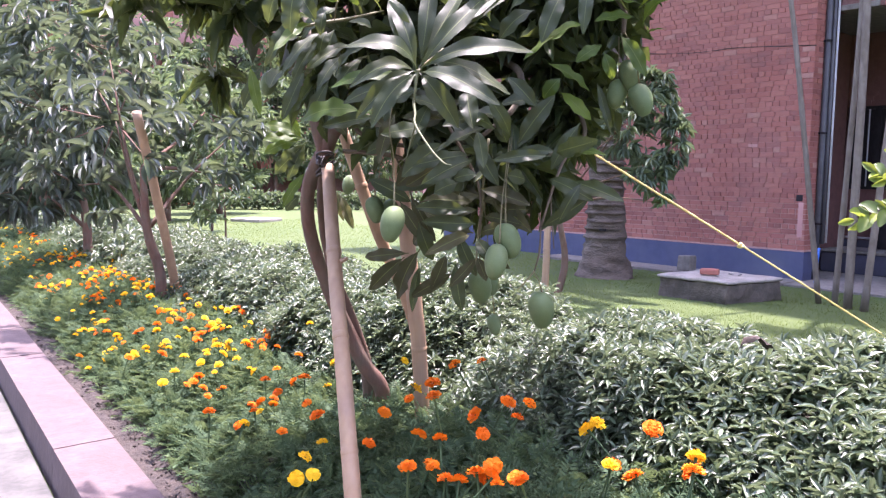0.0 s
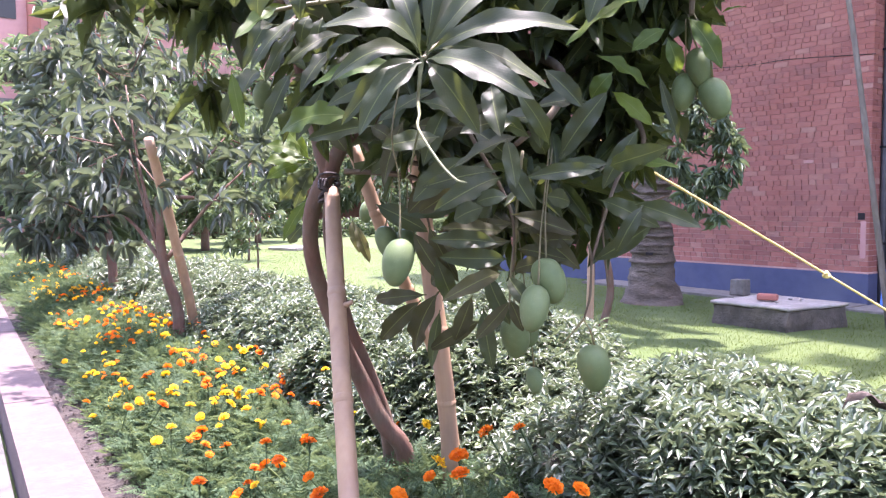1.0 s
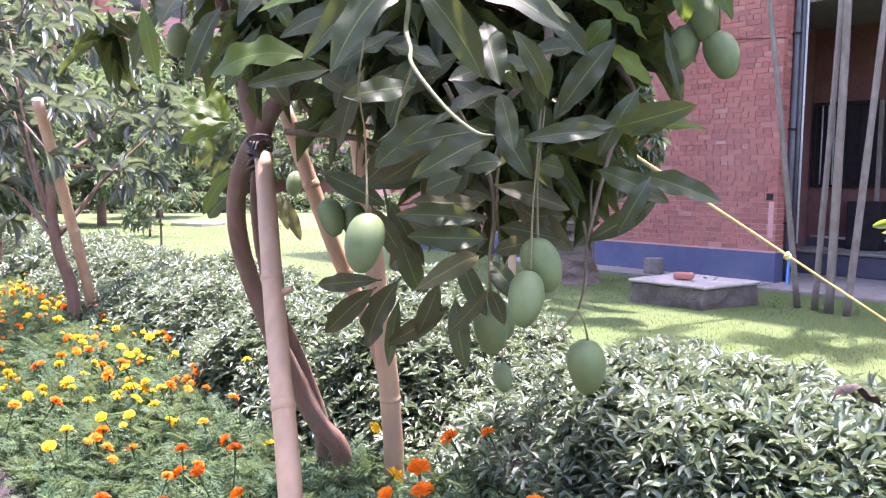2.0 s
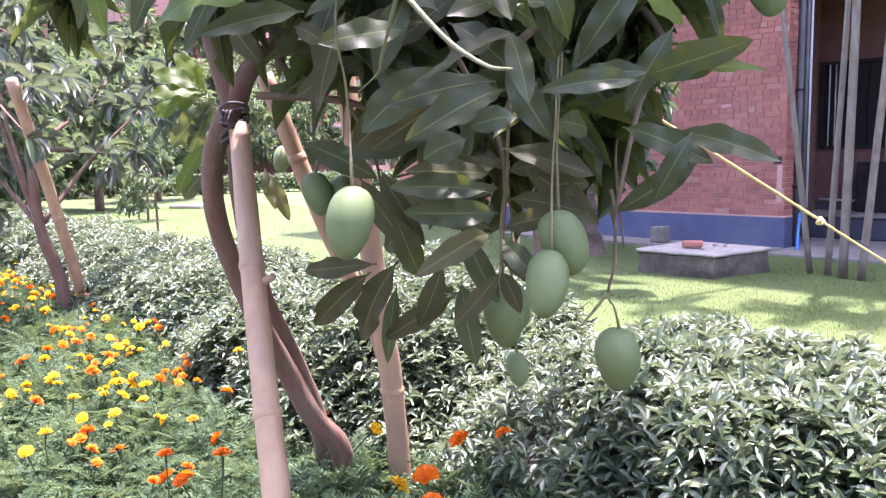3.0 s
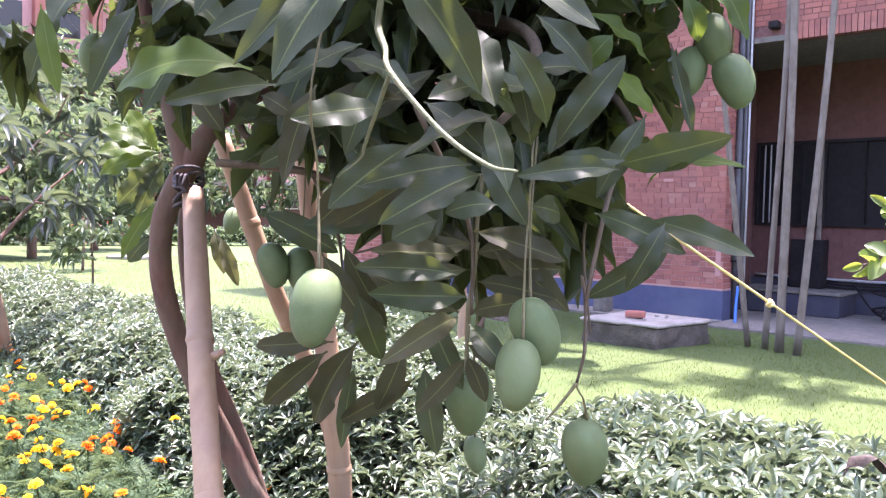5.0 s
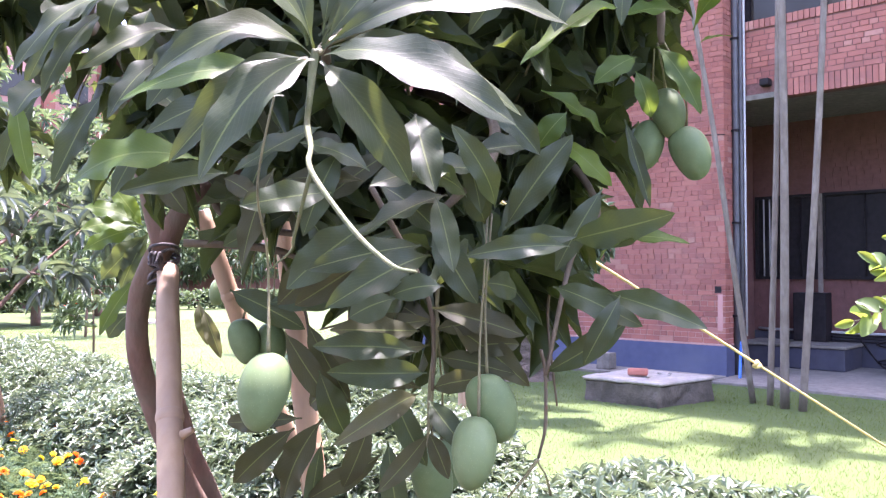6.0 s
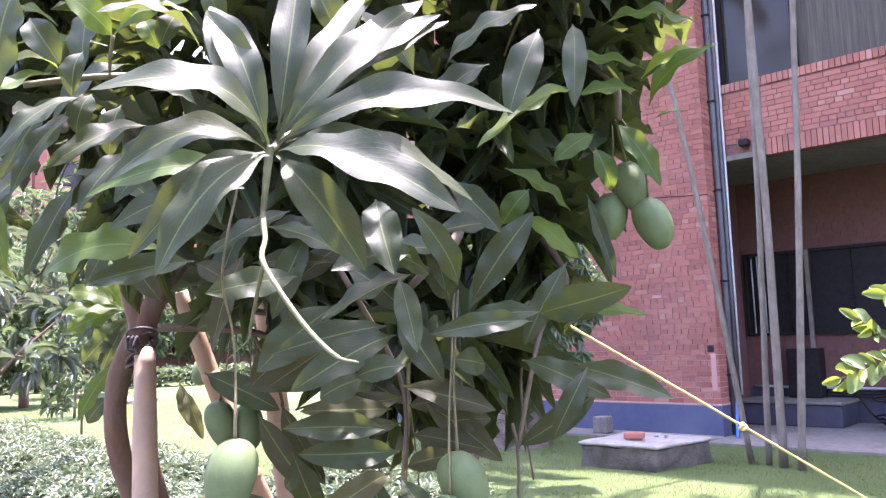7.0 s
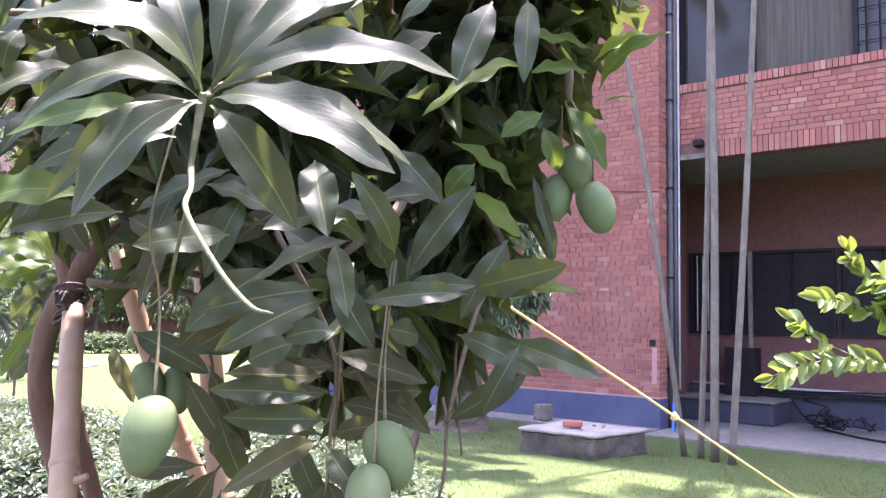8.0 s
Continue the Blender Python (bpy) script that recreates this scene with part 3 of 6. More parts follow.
def rough_prism(name, corners, z0, z1, mat, jitter=0.02, cuts=7):
    bm = bmesh.new()
    lo = [bm.verts.new((x, y, z0)) for x, y in corners]
    hi = [bm.verts.new((x, y, z1)) for x, y in corners]
    n = len(corners)
    bm.faces.new(lo[::-1])
    bm.faces.new(hi)
    for i in range(n):
        bm.faces.new((lo[i], lo[(i + 1) % n], hi[(i + 1) % n], hi[i]))
    bmesh.ops.bevel(bm, geom=list(bm.edges), offset=0.02, segments=2, affect="EDGES", profile=0.5)
    bmesh.ops.subdivide_edges(bm, edges=[e for e in bm.edges if e.calc_length() > 0.2], cuts=cuts, use_grid_fill=True)
    for vtx in bm.verts:
        vtx.co += jitter * noise.noise_vector(vtx.co * 5.0)
    me = bpy.data.meshes.new(name)
    bm.to_mesh(me)
    bm.free()
    me.materials.append(mat)
    return me


# the body's sides have their shade in the colour; the lid stays pale
part("body", rough_prism("body", [(10.55, 5.06), (10.57, 4.07), (11.56, 3.86), (11.68, 5.02)], -0.05, 0.25, M_CONC_SHADE, 0.04), manhole)
part("lid", rough_prism("lid", [(10.53, 5.08), (10.55, 4.05), (11.58, 3.84), (11.70, 5.04)], 0.252, 0.295, M_SLABTOP, 0.012), manhole, "pale worn concrete lid")
lb = thing("loose_brick", "broken red brick lying on the concrete lid", "brick", (10.93, 4.53, 0.31))
part("brick", rough_prism("brick", [(10.83, 4.62), (10.93, 4.40), (11.04, 4.45), (10.94, 4.67)], 0.312, 0.39, M_BRICK, 0.006, 2), lb)
for k, (x, y, r) in enumerate(((11.2, 4.38, 0.035), (11.3, 4.30, 0.028), (11.12, 4.22, 0.022), (10.75, 4.3, 0.025))):
    chip = thing("rubble_chip", "small broken chip of pale mortar on the concrete lid", "rubble", (x, y, 0.305), "rubble on the lid")
    part("chip", rough_prism("chip", [(x - r, y + r), (x - r * 0.8, y - r), (x + r, y - r * 0.6), (x + r * 0.7, y + r * 0.9)], 0.305, 0.318 + r * 0.6, M_SLABTOP, 0.006, 1), chip)
cube = thing("concrete_block", "small grey concrete block standing behind the manhole", "block", (13.2, 6.34, 0.045))
part("block", rough_prism("block", [(13.09, 6.46), (13.09, 6.22), (13.31, 6.22), (13.31, 6.46)], 0.046, 0.30, M_CONC, 0.01, 3), cube)
far_slab = thing("lawn_slab", "flat pale concrete slab set in the far lawn", "slab", (13.7, 23.2, 0))
part("slab", rough_prism("slab", [(12.9, 23.4), (13.4, 22.3), (14.6, 23.0), (14.1, 24.1)], 0.0, 0.10, M_SLABTOP, 0.02, 4), far_slab)


# ---- trees and poles ----
LEAF_SET = [leaf_grid(10, 4, lance, 0.22, 0.10, p, c) for p, c in ((0.0, 0.10), (1.3, 0.22), (2.6, 0.32), (4.0, 0.05), (5.1, 0.42))]
LEAF_LOW = leaf_grid(4, 2, lance, 0.25, 0.0, 0, 0.22)
LEAF_LOW2 = leaf_grid(4, 2, lance, 0.25, 0.0, 0, 0.05)
HEDGE_LEAF = leaf_grid(3, 2, lance, 0.16, 0.0, 0, 0.16)
FAR_LEAF = leaf_grid(2, 2, oval, 0.25, 0.0, 0, 0.25)


def unseen_fronds(tree, at, n, length, seed):
    """Arching fronds, each a midrib with narrow leaflets; unseen crown added to cast shade."""
    g = np.random.default_rng(seed)
    for k in range(n):
        az, rise = 6.283 * k / n + g.uniform(-0.2, 0.2), g.uniform(0.1, 1.0)
        d = np.array((math.cos(az), math.sin(az), 0.0))
        pts = [np.array(at) + d * length * s + np.array((0, 0, length * (rise * s - 0.85 * s * s))) for s in (0, 0.3, 0.65, 1.0)]
        f = part("frond", tube("frond", [tuple(x) for x in pts], [0.022, 0.016, 0.010, 0.004], M_TWIG, 5, 5), tree)
        line = spline(pts, 12)
        side = np.cross(d, (0, 0, 1.0))
        idx = np.repeat(np.arange(4, len(line)), 2)
        sg = np.tile((-1.0, 1.0), len(line) - 4)
        y = side[None] * sg[:, None] + d[None] * 0.6 + np.stack([np.zeros(len(sg)), np.zeros(len(sg)), g.uniform(-0.7, 0.0, len(sg))], 1)
        ln = length * 0.32 * np.ones(len(sg))
        part("leaflets", cloud("leaflets", LEAF_LOW2, frames_from(y, np.tile((0, 0, 1.0), (len(sg), 1))), line[idx], np.stack([ln * 0.06, ln, ln], 1), M_FAR), f, kind="stuff")


def grey_pole(base, top, r0, r1):
    t = thing("slim_palm_stem", "slim grey ringed palm stem growing on the lawn", "tree", base, "slim stems by the porch")
    a, b = np.array(base, float), np.array(top, float)
    lean = a + (b - a) * (7.0 / (b - a)[2])
    b = lean + np.array((0.3, -0.1, 2.6))
    pts = [a, a * 0.55 + lean * 0.45 + np.array((0.02, -0.015, 0)), lean, b]
    part("stem", tube("stem", pts, [r0 * 1.25, r0, r1, r1 * 0.9], M_GREYPOLE, 10, 10, 0.12), t)
    unseen_fronds(t, tuple(b), 4, 0.6, int(base[1] * 100))


grey_pole((11.71, 3.44, 0), (10.78, 3.80, 5.18), 0.030, 0.024)
grey_pole((11.69, 3.235, 0), (11.385, 3.01, 3.94), 0.031, 0.027)
grey_pole((11.577, 3.026, 0), (11.07, 2.834, 5.34), 0.043, 0.038)
grey_pole((11.532, 2.815, 0), (11.219, 2.401, 5.285), 0.036, 0.031)

palm = thing("palm_tree", "thick ringed grey-brown palm trunk on the lawn by the wall", "tree", (11.65, 6.85, 0))
part("trunk", tube("trunk", [(11.65, 6.85, -0.05), (11.65, 6.85, 0.3), (11.68, 6.86, 0.9), (11.66, 6.9, 2.4), (11.7, 6.9, 6.0), (11.7, 6.9, 9.0)], [0.50, 0.36, 0.29, 0.26, 0.25, 0.22], M_PALM, 20, 14, 0.16), palm)
unseen_fronds(palm, (11.7, 6.9, 9.0), 9, 2.0, 5)
for k in range(24):
    z = 0.35 + 0.13 * k
    r = float(np.interp(z, (0.3, 0.9, 2.4, 6), (0.345, 0.285, 0.262, 0.25)))
    part("trunk_ring", tube("trunk_ring", [(11.66, 6.86, z), (11.66, 6.86, z + 0.05)], [r + 0.014, r + 0.001], M_PALM, 18, 2, 0.22), palm)
part("tag", box("tag", (11.36, 6.62, 0.74), (11.385, 6.74, 0.78), M_DARK), palm, "small dark painted bars on the bark")


# ---- leaves ----
def whorl_leaves(centres, axes, count, length, width, rng, spread=(0.35, 1.15), sag=0.25, face=(0.0, 0.0, 0.0)):
    """Places of leaves fanned round shoots: rotations, places, scales."""
    n = len(centres)
    y, p, s = [], [], []
    for c, a in zip(centres, axes):
        a = a / np.linalg.norm(a)
        u = np.cross(a, (0.31, 0.22, 0.92))
        u /= np.linalg.norm(u)
        w = np.cross(a, u)
        turn = rng.uniform(0, 6.28)
        for k in range(count):
            ang = turn + k * 2.4
            tilt = rng.uniform(*spread)
            d = a * math.cos(tilt) + (u * math.cos(ang) + w * math.sin(ang)) * math.sin(tilt)
            d[2] -= sag * rng.uniform(0.3, 1.2)
            y.append(d)
            p.append(c + a * rng.uniform(-0.04, 0.02) * length / 0.2)
            l = length * rng.uniform(0.7, 1.15)
            s.append((width * rng.uniform(0.8, 1.15), l, l))
    y = np.array(y)
    hint = np.tile((0.0, 0.0, 1.0), (len(y), 1)) + rng.normal(0, 0.35, (len(y), 3))
    hint += np.array(face)
    return frames_from(y, hint), np.array(p), np.array(s)


# the mango tree
TREE = (3.62, 1.70, 0.15)
mango_tree = thing("mango_tree", "young mango tree with green fruit tied to bamboo stakes", "tree", TREE)
part("trunk", tube("trunk", [(3.60, 1.72, 0.10), (3.62, 1.70, 0.40), (3.59, 1.66, 0.57), (3.50, 1.663, 0.69), (3.41, 1.668, 0.86), (3.326, 1.644, 1.0), (3.25, 1.625, 1.15), (3.192, 1.60, 1.284), (3.163, 1.572, 1.394), (3.160, 1.536, 1.498), (3.177, 1.464, 1.60)], [0.044, 0.037, 0.034, 0.032, 0.030, 0.029, 0.027, 0.026, 0.026, 0.027, 0.027], M_BARK, 14, 8, 0.12), mango_tree)
part("limb", tube("limb", [(3.175, 1.466, 1.585), (3.157, 1.501, 1.70), (3.147, 1.563, 1.844), (3.142, 1.621, 2.02), (3.1, 1.7, 2.5)], [0.027, 0.022, 0.020, 0.017, 0.010], M_BARK, 12, 7, 0.12), mango_tree)
part("limb", tube("limb", [(3.177, 1.464, 1.585), (3.198, 1.429, 1.665), (3.258, 1.41, 1.73), (3.358, 1.39, 1.797), (3.52, 1.1, 1.95), (3.6, 0.9, 2.3)], [0.027, 0.024, 0.021, 0.018, 0.015, 0.010], M_BARK, 12, 7, 0.12), mango_tree)
part("stem", tube("stem", [(3.66, 1.80, 0.12), (3.58, 1.75, 0.6), (3.473, 1.717, 0.866), (3.391, 1.711, 1.043), (3.331, 1.694, 1.205), (3.277, 1.648, 1.344), (3.235, 1.58, 1.49), (3.20, 1.52, 1.58)], [0.036, 0.031, 0.026, 0.023, 0.021, 0.020, 0.019, 0.018], M_BARK, 10, 7, 0.12), mango_tree)
part("branch", tube("branch", [(3.262, 1.405, 1.725), (3.27, 1.36, 1.66), (3.36, 1.25, 1.62), (3.45, 1.12, 1.61), (3.52, 1.0, 1.58)], [0.012, 0.009, 0.008, 0.007, 0.005], M_BRANCH, 8, 6), mango_tree)
part("branch", tube("branch", [(3.55, 1.0, 1.95), (3.45, 0.72, 1.85), (3.30, 0.58, 1.72), (3.10, 0.50, 1.62)], [0.016, 0.012, 0.010, 0.006], M_BRANCH, 8, 6), mango_tree)
part("branch", tube("branch", [(3.55, 1.0, 1.95), (3.62, 0.70, 1.80), (3.60, 0.56, 1.66), (3.45, 0.52, 1.55), (3.33, 0.49, 1.36)], [0.012, 0.009, 0.007, 0.005, 0.0035], M_BRANCH, 8, 6), mango_tree)
part("branch", tube("branch", [(3.38, 1.20, 1.78), (3.25, 0.95, 1.85), (3.08, 0.75, 1.90), (2.904, 0.449, 1.822)], [0.015, 0.011, 0.008, 0.006], M_BRANCH, 8, 6), mango_tree)
part("shoot", tube("shoot", [(2.904, 0.449, 1.822), (2.836, 0.409, 1.790), (2.791, 0.388, 1.767), (2.770, 0.376, 1.750), (2.765, 0.371, 1.751)], [0.006, 0.0046, 0.0042, 0.0045, 0.0018], M_STALK, 9, 7, 0.35), mango_tree, "green-brown shoot carrying the top leaves")
part("branch", tube("branch", [(3.02, 1.50, 2.1), (2.9, 1.2, 2.05), (2.8, 0.95, 1.95), (2.72, 0.8, 1.85)], [0.016, 0.012, 0.010, 0.006], M_BRANCH, 8, 6), mango_tree)
part("branch", tube("branch", [(3.6, 0.9, 2.3), (3.68, 0.65, 2.2), (3.62, 0.45, 2.05), (3.60, 0.42, 1.95)], [0.016, 0.012, 0.010, 0.006], M_BRANCH, 8, 6), mango_tree)
part("branch", tube("branch", [(3.10, 0.66, 1.66), (3.22, 0.65, 1.48), (3.22, 0.64, 1.33)], [0.005, 0.0042, 0.003], M_BRANCH, 8, 6), mango_tree)

# bare pale fruiting stalk below the top shoot
SIDE_STALK = [(2.71, 0.307, 1.616), (2.719, 0.33, 1.593), (2.736, 0.368, 1.558), (2.74, 0.378, 1.546), (2.732, 0.403, 1.527)]
twig = part("bare_stalk", tube("bare_stalk", [(2.766, 0.374, 1.752), (2.764, 0.376, 1.735), (2.757, 0.372, 1.70), (2.754, 0.372, 1.672), (2.736, 0.342, 1.645), (2.710, 0.307, 1.616), (2.697, 0.235, 1.560), (2.684, 0.175, 1.530), (2.681, 0.144, 1.524)], [0.0040, 0.0042, 0.0034, 0.0034, 0.0029, 0.0030, 0.0022, 0.0017, 0.0011], M_TWIG, 8, 6, 0.5), mango_tree, "pale green bare fruit stalk")
part("side_stalk", tube("side_stalk", SIDE_STALK, [0.0024, 0.0022, 0.0018, 0.0012, 0.0007], M_TWIG, 7, 6, 0.2), twig)


def mango(at, length, tilt=0.0, turn=0.0, stem=()):
    """A green mango: fuller shoulder, slightly flattened, small beak."""
    v, q = [], []
    rows, cols = 20, 20
    for i in range(rows + 1):
        s = i / rows
        a = math.pi * s
        r = math.sin(a) ** 0.92 * (0.355 + 0.055 * math.cos(a))
        for k in range(cols):
            b = 2 * math.pi * k / cols
            off = -0.05 * (1 - math.cos(a)) + 0.03 * math.sin(2 * a)
            v.append((r * math.cos(b) + off, 0.88 * r * math.sin(b), 0.5 * math.cos(a)))
    for i in range(rows):
        for k in range(cols):
            q.append((i * cols + k, (i + 1) * cols + k, (i + 1) * cols + (k + 1) % cols, i * cols + (k + 1) % cols))
    rot = Euler((tilt, tilt * 0.4, turn)).to_matrix()
    c = Vector(at)
    pts = [tuple(c + rot @ (Vector(p) * length)) for p in v]
    m = part("mango", mesh_of("mango", pts, q, M_MANGO, True), mango_tree, "unripe pale green mango hanging on its stalk")
    head = c + rot @ Vector((0, 0, 0.5 * length))
    line = [tuple(head - Vector((0, 0, 0.004)))] + [tuple(p) for p in stem]
    part("fruit_stalk", tube("fruit_stalk", line, [0.0028] + [0.0017] * len(stem), M_STALK, 7, 6), m, "thin brownish green stalk")


mango((2.861, 0.594, 1.372), 0.100, 0.05, 0.4, [(2.878, 0.615, 1.50), (2.872, 0.612, 1.56), (2.84, 0.586, 1.64), (2.86, 0.57, 1.78)])
mango((3.186, 1.151, 1.384), 0.094, 0.06, 2.0, [(3.19, 1.13, 1.50), (3.20, 1.12, 1.62)])
mango((3.244, 1.132, 1.373), 0.098, -0.05, 1.1, [(3.24, 1.12, 1.47), (3.23, 1.10, 1.60)])
mango((3.194, 0.497, 1.321), 0.104, 0.14, 2.4, [(3.197, 0.507, 1.44), (3.204, 0.512, 1.50), (3.24, 0.53, 1.62)])
mango((3.146, 0.489, 1.264), 0.104, 0.18, 0.9, [(3.175, 0.500, 1.42), (3.195, 0.51, 1.50), (3.23, 0.53, 1.62)])
mango((3.275, 0.698, 1.158), 0.108, -0.08, 3.0, [(3.25, 0.67, 1.30), (3.235, 0.64, 1.45)])
mango((3.36, 0.75, 1.165), 0.095, 0.05, 2.1, [(3.33, 0.72, 1.30), (3.25, 0.66, 1.45)])
mango((3.50, 0.860, 0.99), 0.075, 0.02, 1.4, [(3.45, 0.82, 1.12), (3.36, 0.75, 1.28)])
mango((3.343, 0.497, 1.105), 0.116, -0.12, 2.9, [(3.318, 0.482, 1.20), (3.303, 0.486, 1.229), (3.32, 0.482, 1.28), (3.334, 0.494, 1.36)])
mango((3.668, 0.403, 1.752), 0.104, 0.08, 2.2, [(3.64, 0.391, 1.83), (3.62, 0.391, 1.89), (3.60, 0.42, 1.96)])
mango((3.657, 0.440, 1.831), 0.098, -0.06, 1.2, [(3.60, 0.418, 1.90), (3.59, 0.423, 1.95)])
mango((3.651, 0.477, 1.774), 0.098, 0.10, 0.5, [(3.62, 0.45, 1.86), (3.59, 0.43, 1.94)])
mango((3.03, 1.62, 1.845), 0.095, 0.05, 0.2, [(3.04, 1.62, 1.95), (3.1, 1.62, 2.1)])
mango((3.80, 2.25, 1.46), 0.100, 0.03, 0.2, [(3.78, 2.2, 1.6), (3.7, 2.0, 1.8)])
part("hanging_branch", tube("hanging_branch", [(3.33, 0.50, 1.40), (3.334, 0.494, 1.36), (3.315, 0.481, 1.28), (3.303, 0.486, 1.229)], [0.0032, 0.003, 0.0027, 0.0023], M_BRANCH, 7, 6), mango_tree)
part("bent_twig", tube("bent_twig", [(3.303, 0.486, 1.229), (3.285, 0.50, 1.20), (3.262, 0.516, 1.17)], [0.003, 0.0026, 0.0016], M_STALK, 6, 5), mango_tree)


def key_leaf(base, tip, width, arch, tilt, young=False, in_shade=False):
    """One leaf from stalk to tip; arch: how far it bows up; tilt: 0 lies flat, 1 hangs facing the path."""
    b, t = Vector(base), Vector(tip)
    d = t - b
    y = d.normalized()
    length = d.length * (min(1.3, 0.165 / d.length) if 0.09 < d.length < 0.165 else 1.0)
    if base[2] < 1.64 and not young:
        tilt += 0.32
    hint = Vector((-0.72 * tilt, -0.68 * tilt, 1.0 - 0.75 * tilt)) + (0.50 if in_shade else 0.26) * noise.noise_vector(b * 31 + t * 13)
    top_shoot = (b - Vector((2.768, 0.374, 1.748))).length < 0.14
    if top_shoot:
        hint = Vector((-0.52, -0.62, 0.44)) + 0.18 * noise.noise_vector(b * 31 + t * 17)
    x = y.cross(hint).normalized()
    z = x.cross(y)
    ph = 40 * (base[0] + base[1])
    v, q, uv = leaf_grid(20, 6, lance, 0.22 + 0.16 * math.sin(ph), (0.20 if top_shoot else 0.32) * min(1.0, length / 0.2), ph)
    half = width / 2 * (0.88 if top_shoot else 0.92)
    pts = []
    for px, py, pz in v:
        sway = 0.02 * math.sin(py * 3.0 + ph) * length
        rise = arch * 4 * py * (1 - py) * (1.25 - 0.5 * py) - (0.10 * length * py ** 2.5 * math.sin(ph * 2.3) if in_shade else 0.0)
        twist = (0.9 if in_shade else 0.5) * math.sin(ph * 1.7) * (py - 0.3)
        cx, cz = px * half * math.cos(twist), px * half * math.sin(twist)
        pts.append(b + y * (py * length) + x * (cx + sway) + z * (pz * half + rise + cz))
    # low inner leaves mostly take the brown that imitates the crown's shade
    part("leaf", mesh_of("leaf", [tuple(p) for p in pts], q, M_LEAF_YOUNG if young else M_LEAF_SHADE if in_shade or (base[2] < 1.58 and base[1] > 0.52 and math.sin(ph * 3.1) > -0.3) else M_LEAF, True, uv), mango_tree)


key_leaf((2.764, 0.375, 1.752), (2.598, 0.431, 1.790), 0.057, 0.050, 0.72)
key_leaf((2.764, 0.374, 1.753), (2.752, 0.475, 1.936), 0.049, 0.030, 0.80)
key_leaf((2.779, 0.385, 1.773), (2.846, 0.414, 2.010), 0.049, 0.020, 0.85)
key_leaf((2.774, 0.377, 1.759), (2.963, 0.328, 1.960), 0.053, 0.030, 0.75)
key_leaf((2.817, 0.430, 1.787), (3.013, 0.335, 1.953), 0.049, 0.020, 0.70)
key_leaf((2.774, 0.379, 1.755), (3.010, 0.229, 1.802), 0.059, 0.060, 0.72)
key_leaf((2.771, 0.368, 1.745), (2.863, 0.191, 1.665), 0.065, 0.035, 0.75)
key_leaf((2.823, 0.426, 1.773), (2.976, 0.270, 1.704), 0.054, 0.040, 0.45)
key_leaf((2.796, 0.400, 1.752), (2.851, 0.331, 1.622), 0.059, 0.020, 0.80)
key_leaf((2.763, 0.377, 1.746), (2.623, 0.434, 1.703), 0.050, 0.045, 0.70)
key_leaf((2.758, 0.369, 1.740), (2.646, 0.388, 1.607), 0.065, 0.030, 0.78)
key_leaf((2.786, 0.410, 1.753), (2.660, 0.479, 1.636), 0.053, 0.030, 0.70)
key_leaf((2.779, 0.386, 1.767), (2.939, 0.378, 1.990), 0.047, 0.020, 0.75)
key_leaf((2.815, 0.404, 1.785), (3.008, 0.341, 1.959), 0.047, 0.020, 0.60)
key_leaf((2.765, 0.388, 1.758), (2.739, 0.456, 1.922), 0.054, 0.020, 0.75)
key_leaf((2.813, 0.486, 1.745), (2.669, 0.605, 1.718), 0.048, 0.030, 0.45, True)
key_leaf((2.799, 0.476, 1.728), (2.706, 0.540, 1.687), 0.048, 0.020, 0.50)
key_leaf((2.793, 0.555, 1.908), (2.698, 0.581, 1.933), 0.050, 0.030, 0.40)
key_leaf((2.801, 0.654, 1.670), (2.705, 0.821, 1.646), 0.066, 0.030, 0.80, True)
key_leaf((2.844, 0.663, 1.656), (2.772, 0.753, 1.641), 0.050, 0.010, 0.80)
key_leaf((3.045, 0.477, 1.548), (2.909, 0.529, 1.483), 0.055, 0.020, 0.50)
key_leaf((3.052, 0.503, 1.565), (2.936, 0.565, 1.533), 0.046, 0.020, 0.50)
key_leaf((3.016, 0.428, 1.508), (2.974, 0.480, 1.495), 0.040, 0.010, 0.60)
key_leaf((3.213, 0.480, 1.596), (3.276, 0.400, 1.735), 0.058, 0.010, 0.90)
key_leaf((3.246, 0.387, 1.562), (3.132, 0.449, 1.553), 0.040, 0.010, 0.60)
key_leaf((3.322, 0.431, 1.575), (3.260, 0.228, 1.609), 0.060, 0.010, 0.70)
key_leaf((3.312, 0.381, 1.537), (3.288, 0.220, 1.565), 0.036, 0.030, 0.60, True)
key_leaf((3.374, 0.508, 1.500), (3.405, 0.382, 1.452), 0.056, 0.010, 0.75)
key_leaf((3.388, 0.409, 1.495), (3.406, 0.250, 1.439), 0.052, 0.015, 0.75)
key_leaf((3.373, 0.379, 1.491), (3.342, 0.409, 1.405), 0.040, 0.020, 0.80)
key_leaf((3.444, 0.398, 1.449), (3.389, 0.491, 1.380), 0.050, 0.010, 0.80)
key_leaf((3.203, 0.970, 1.248), (3.166, 1.175, 1.215), 0.050, 0.020, 0.70)
key_leaf((3.164, 0.938, 1.235), (3.142, 1.113, 1.111), 0.060, 0.010, 0.80)
key_leaf((3.135, 0.817, 1.271), (3.172, 0.992, 1.093), 0.070, 0.020, 0.80)
key_leaf((3.194, 0.897, 1.213), (3.177, 0.905, 1.094), 0.036, 0.000, 0.80)
key_leaf((3.262, 0.809, 1.194), (3.184, 0.899, 1.117), 0.050, 0.020, 0.70)
key_leaf((3.175, 0.627, 1.328), (2.981, 0.609, 1.285), 0.046, 0.015, 0.70)
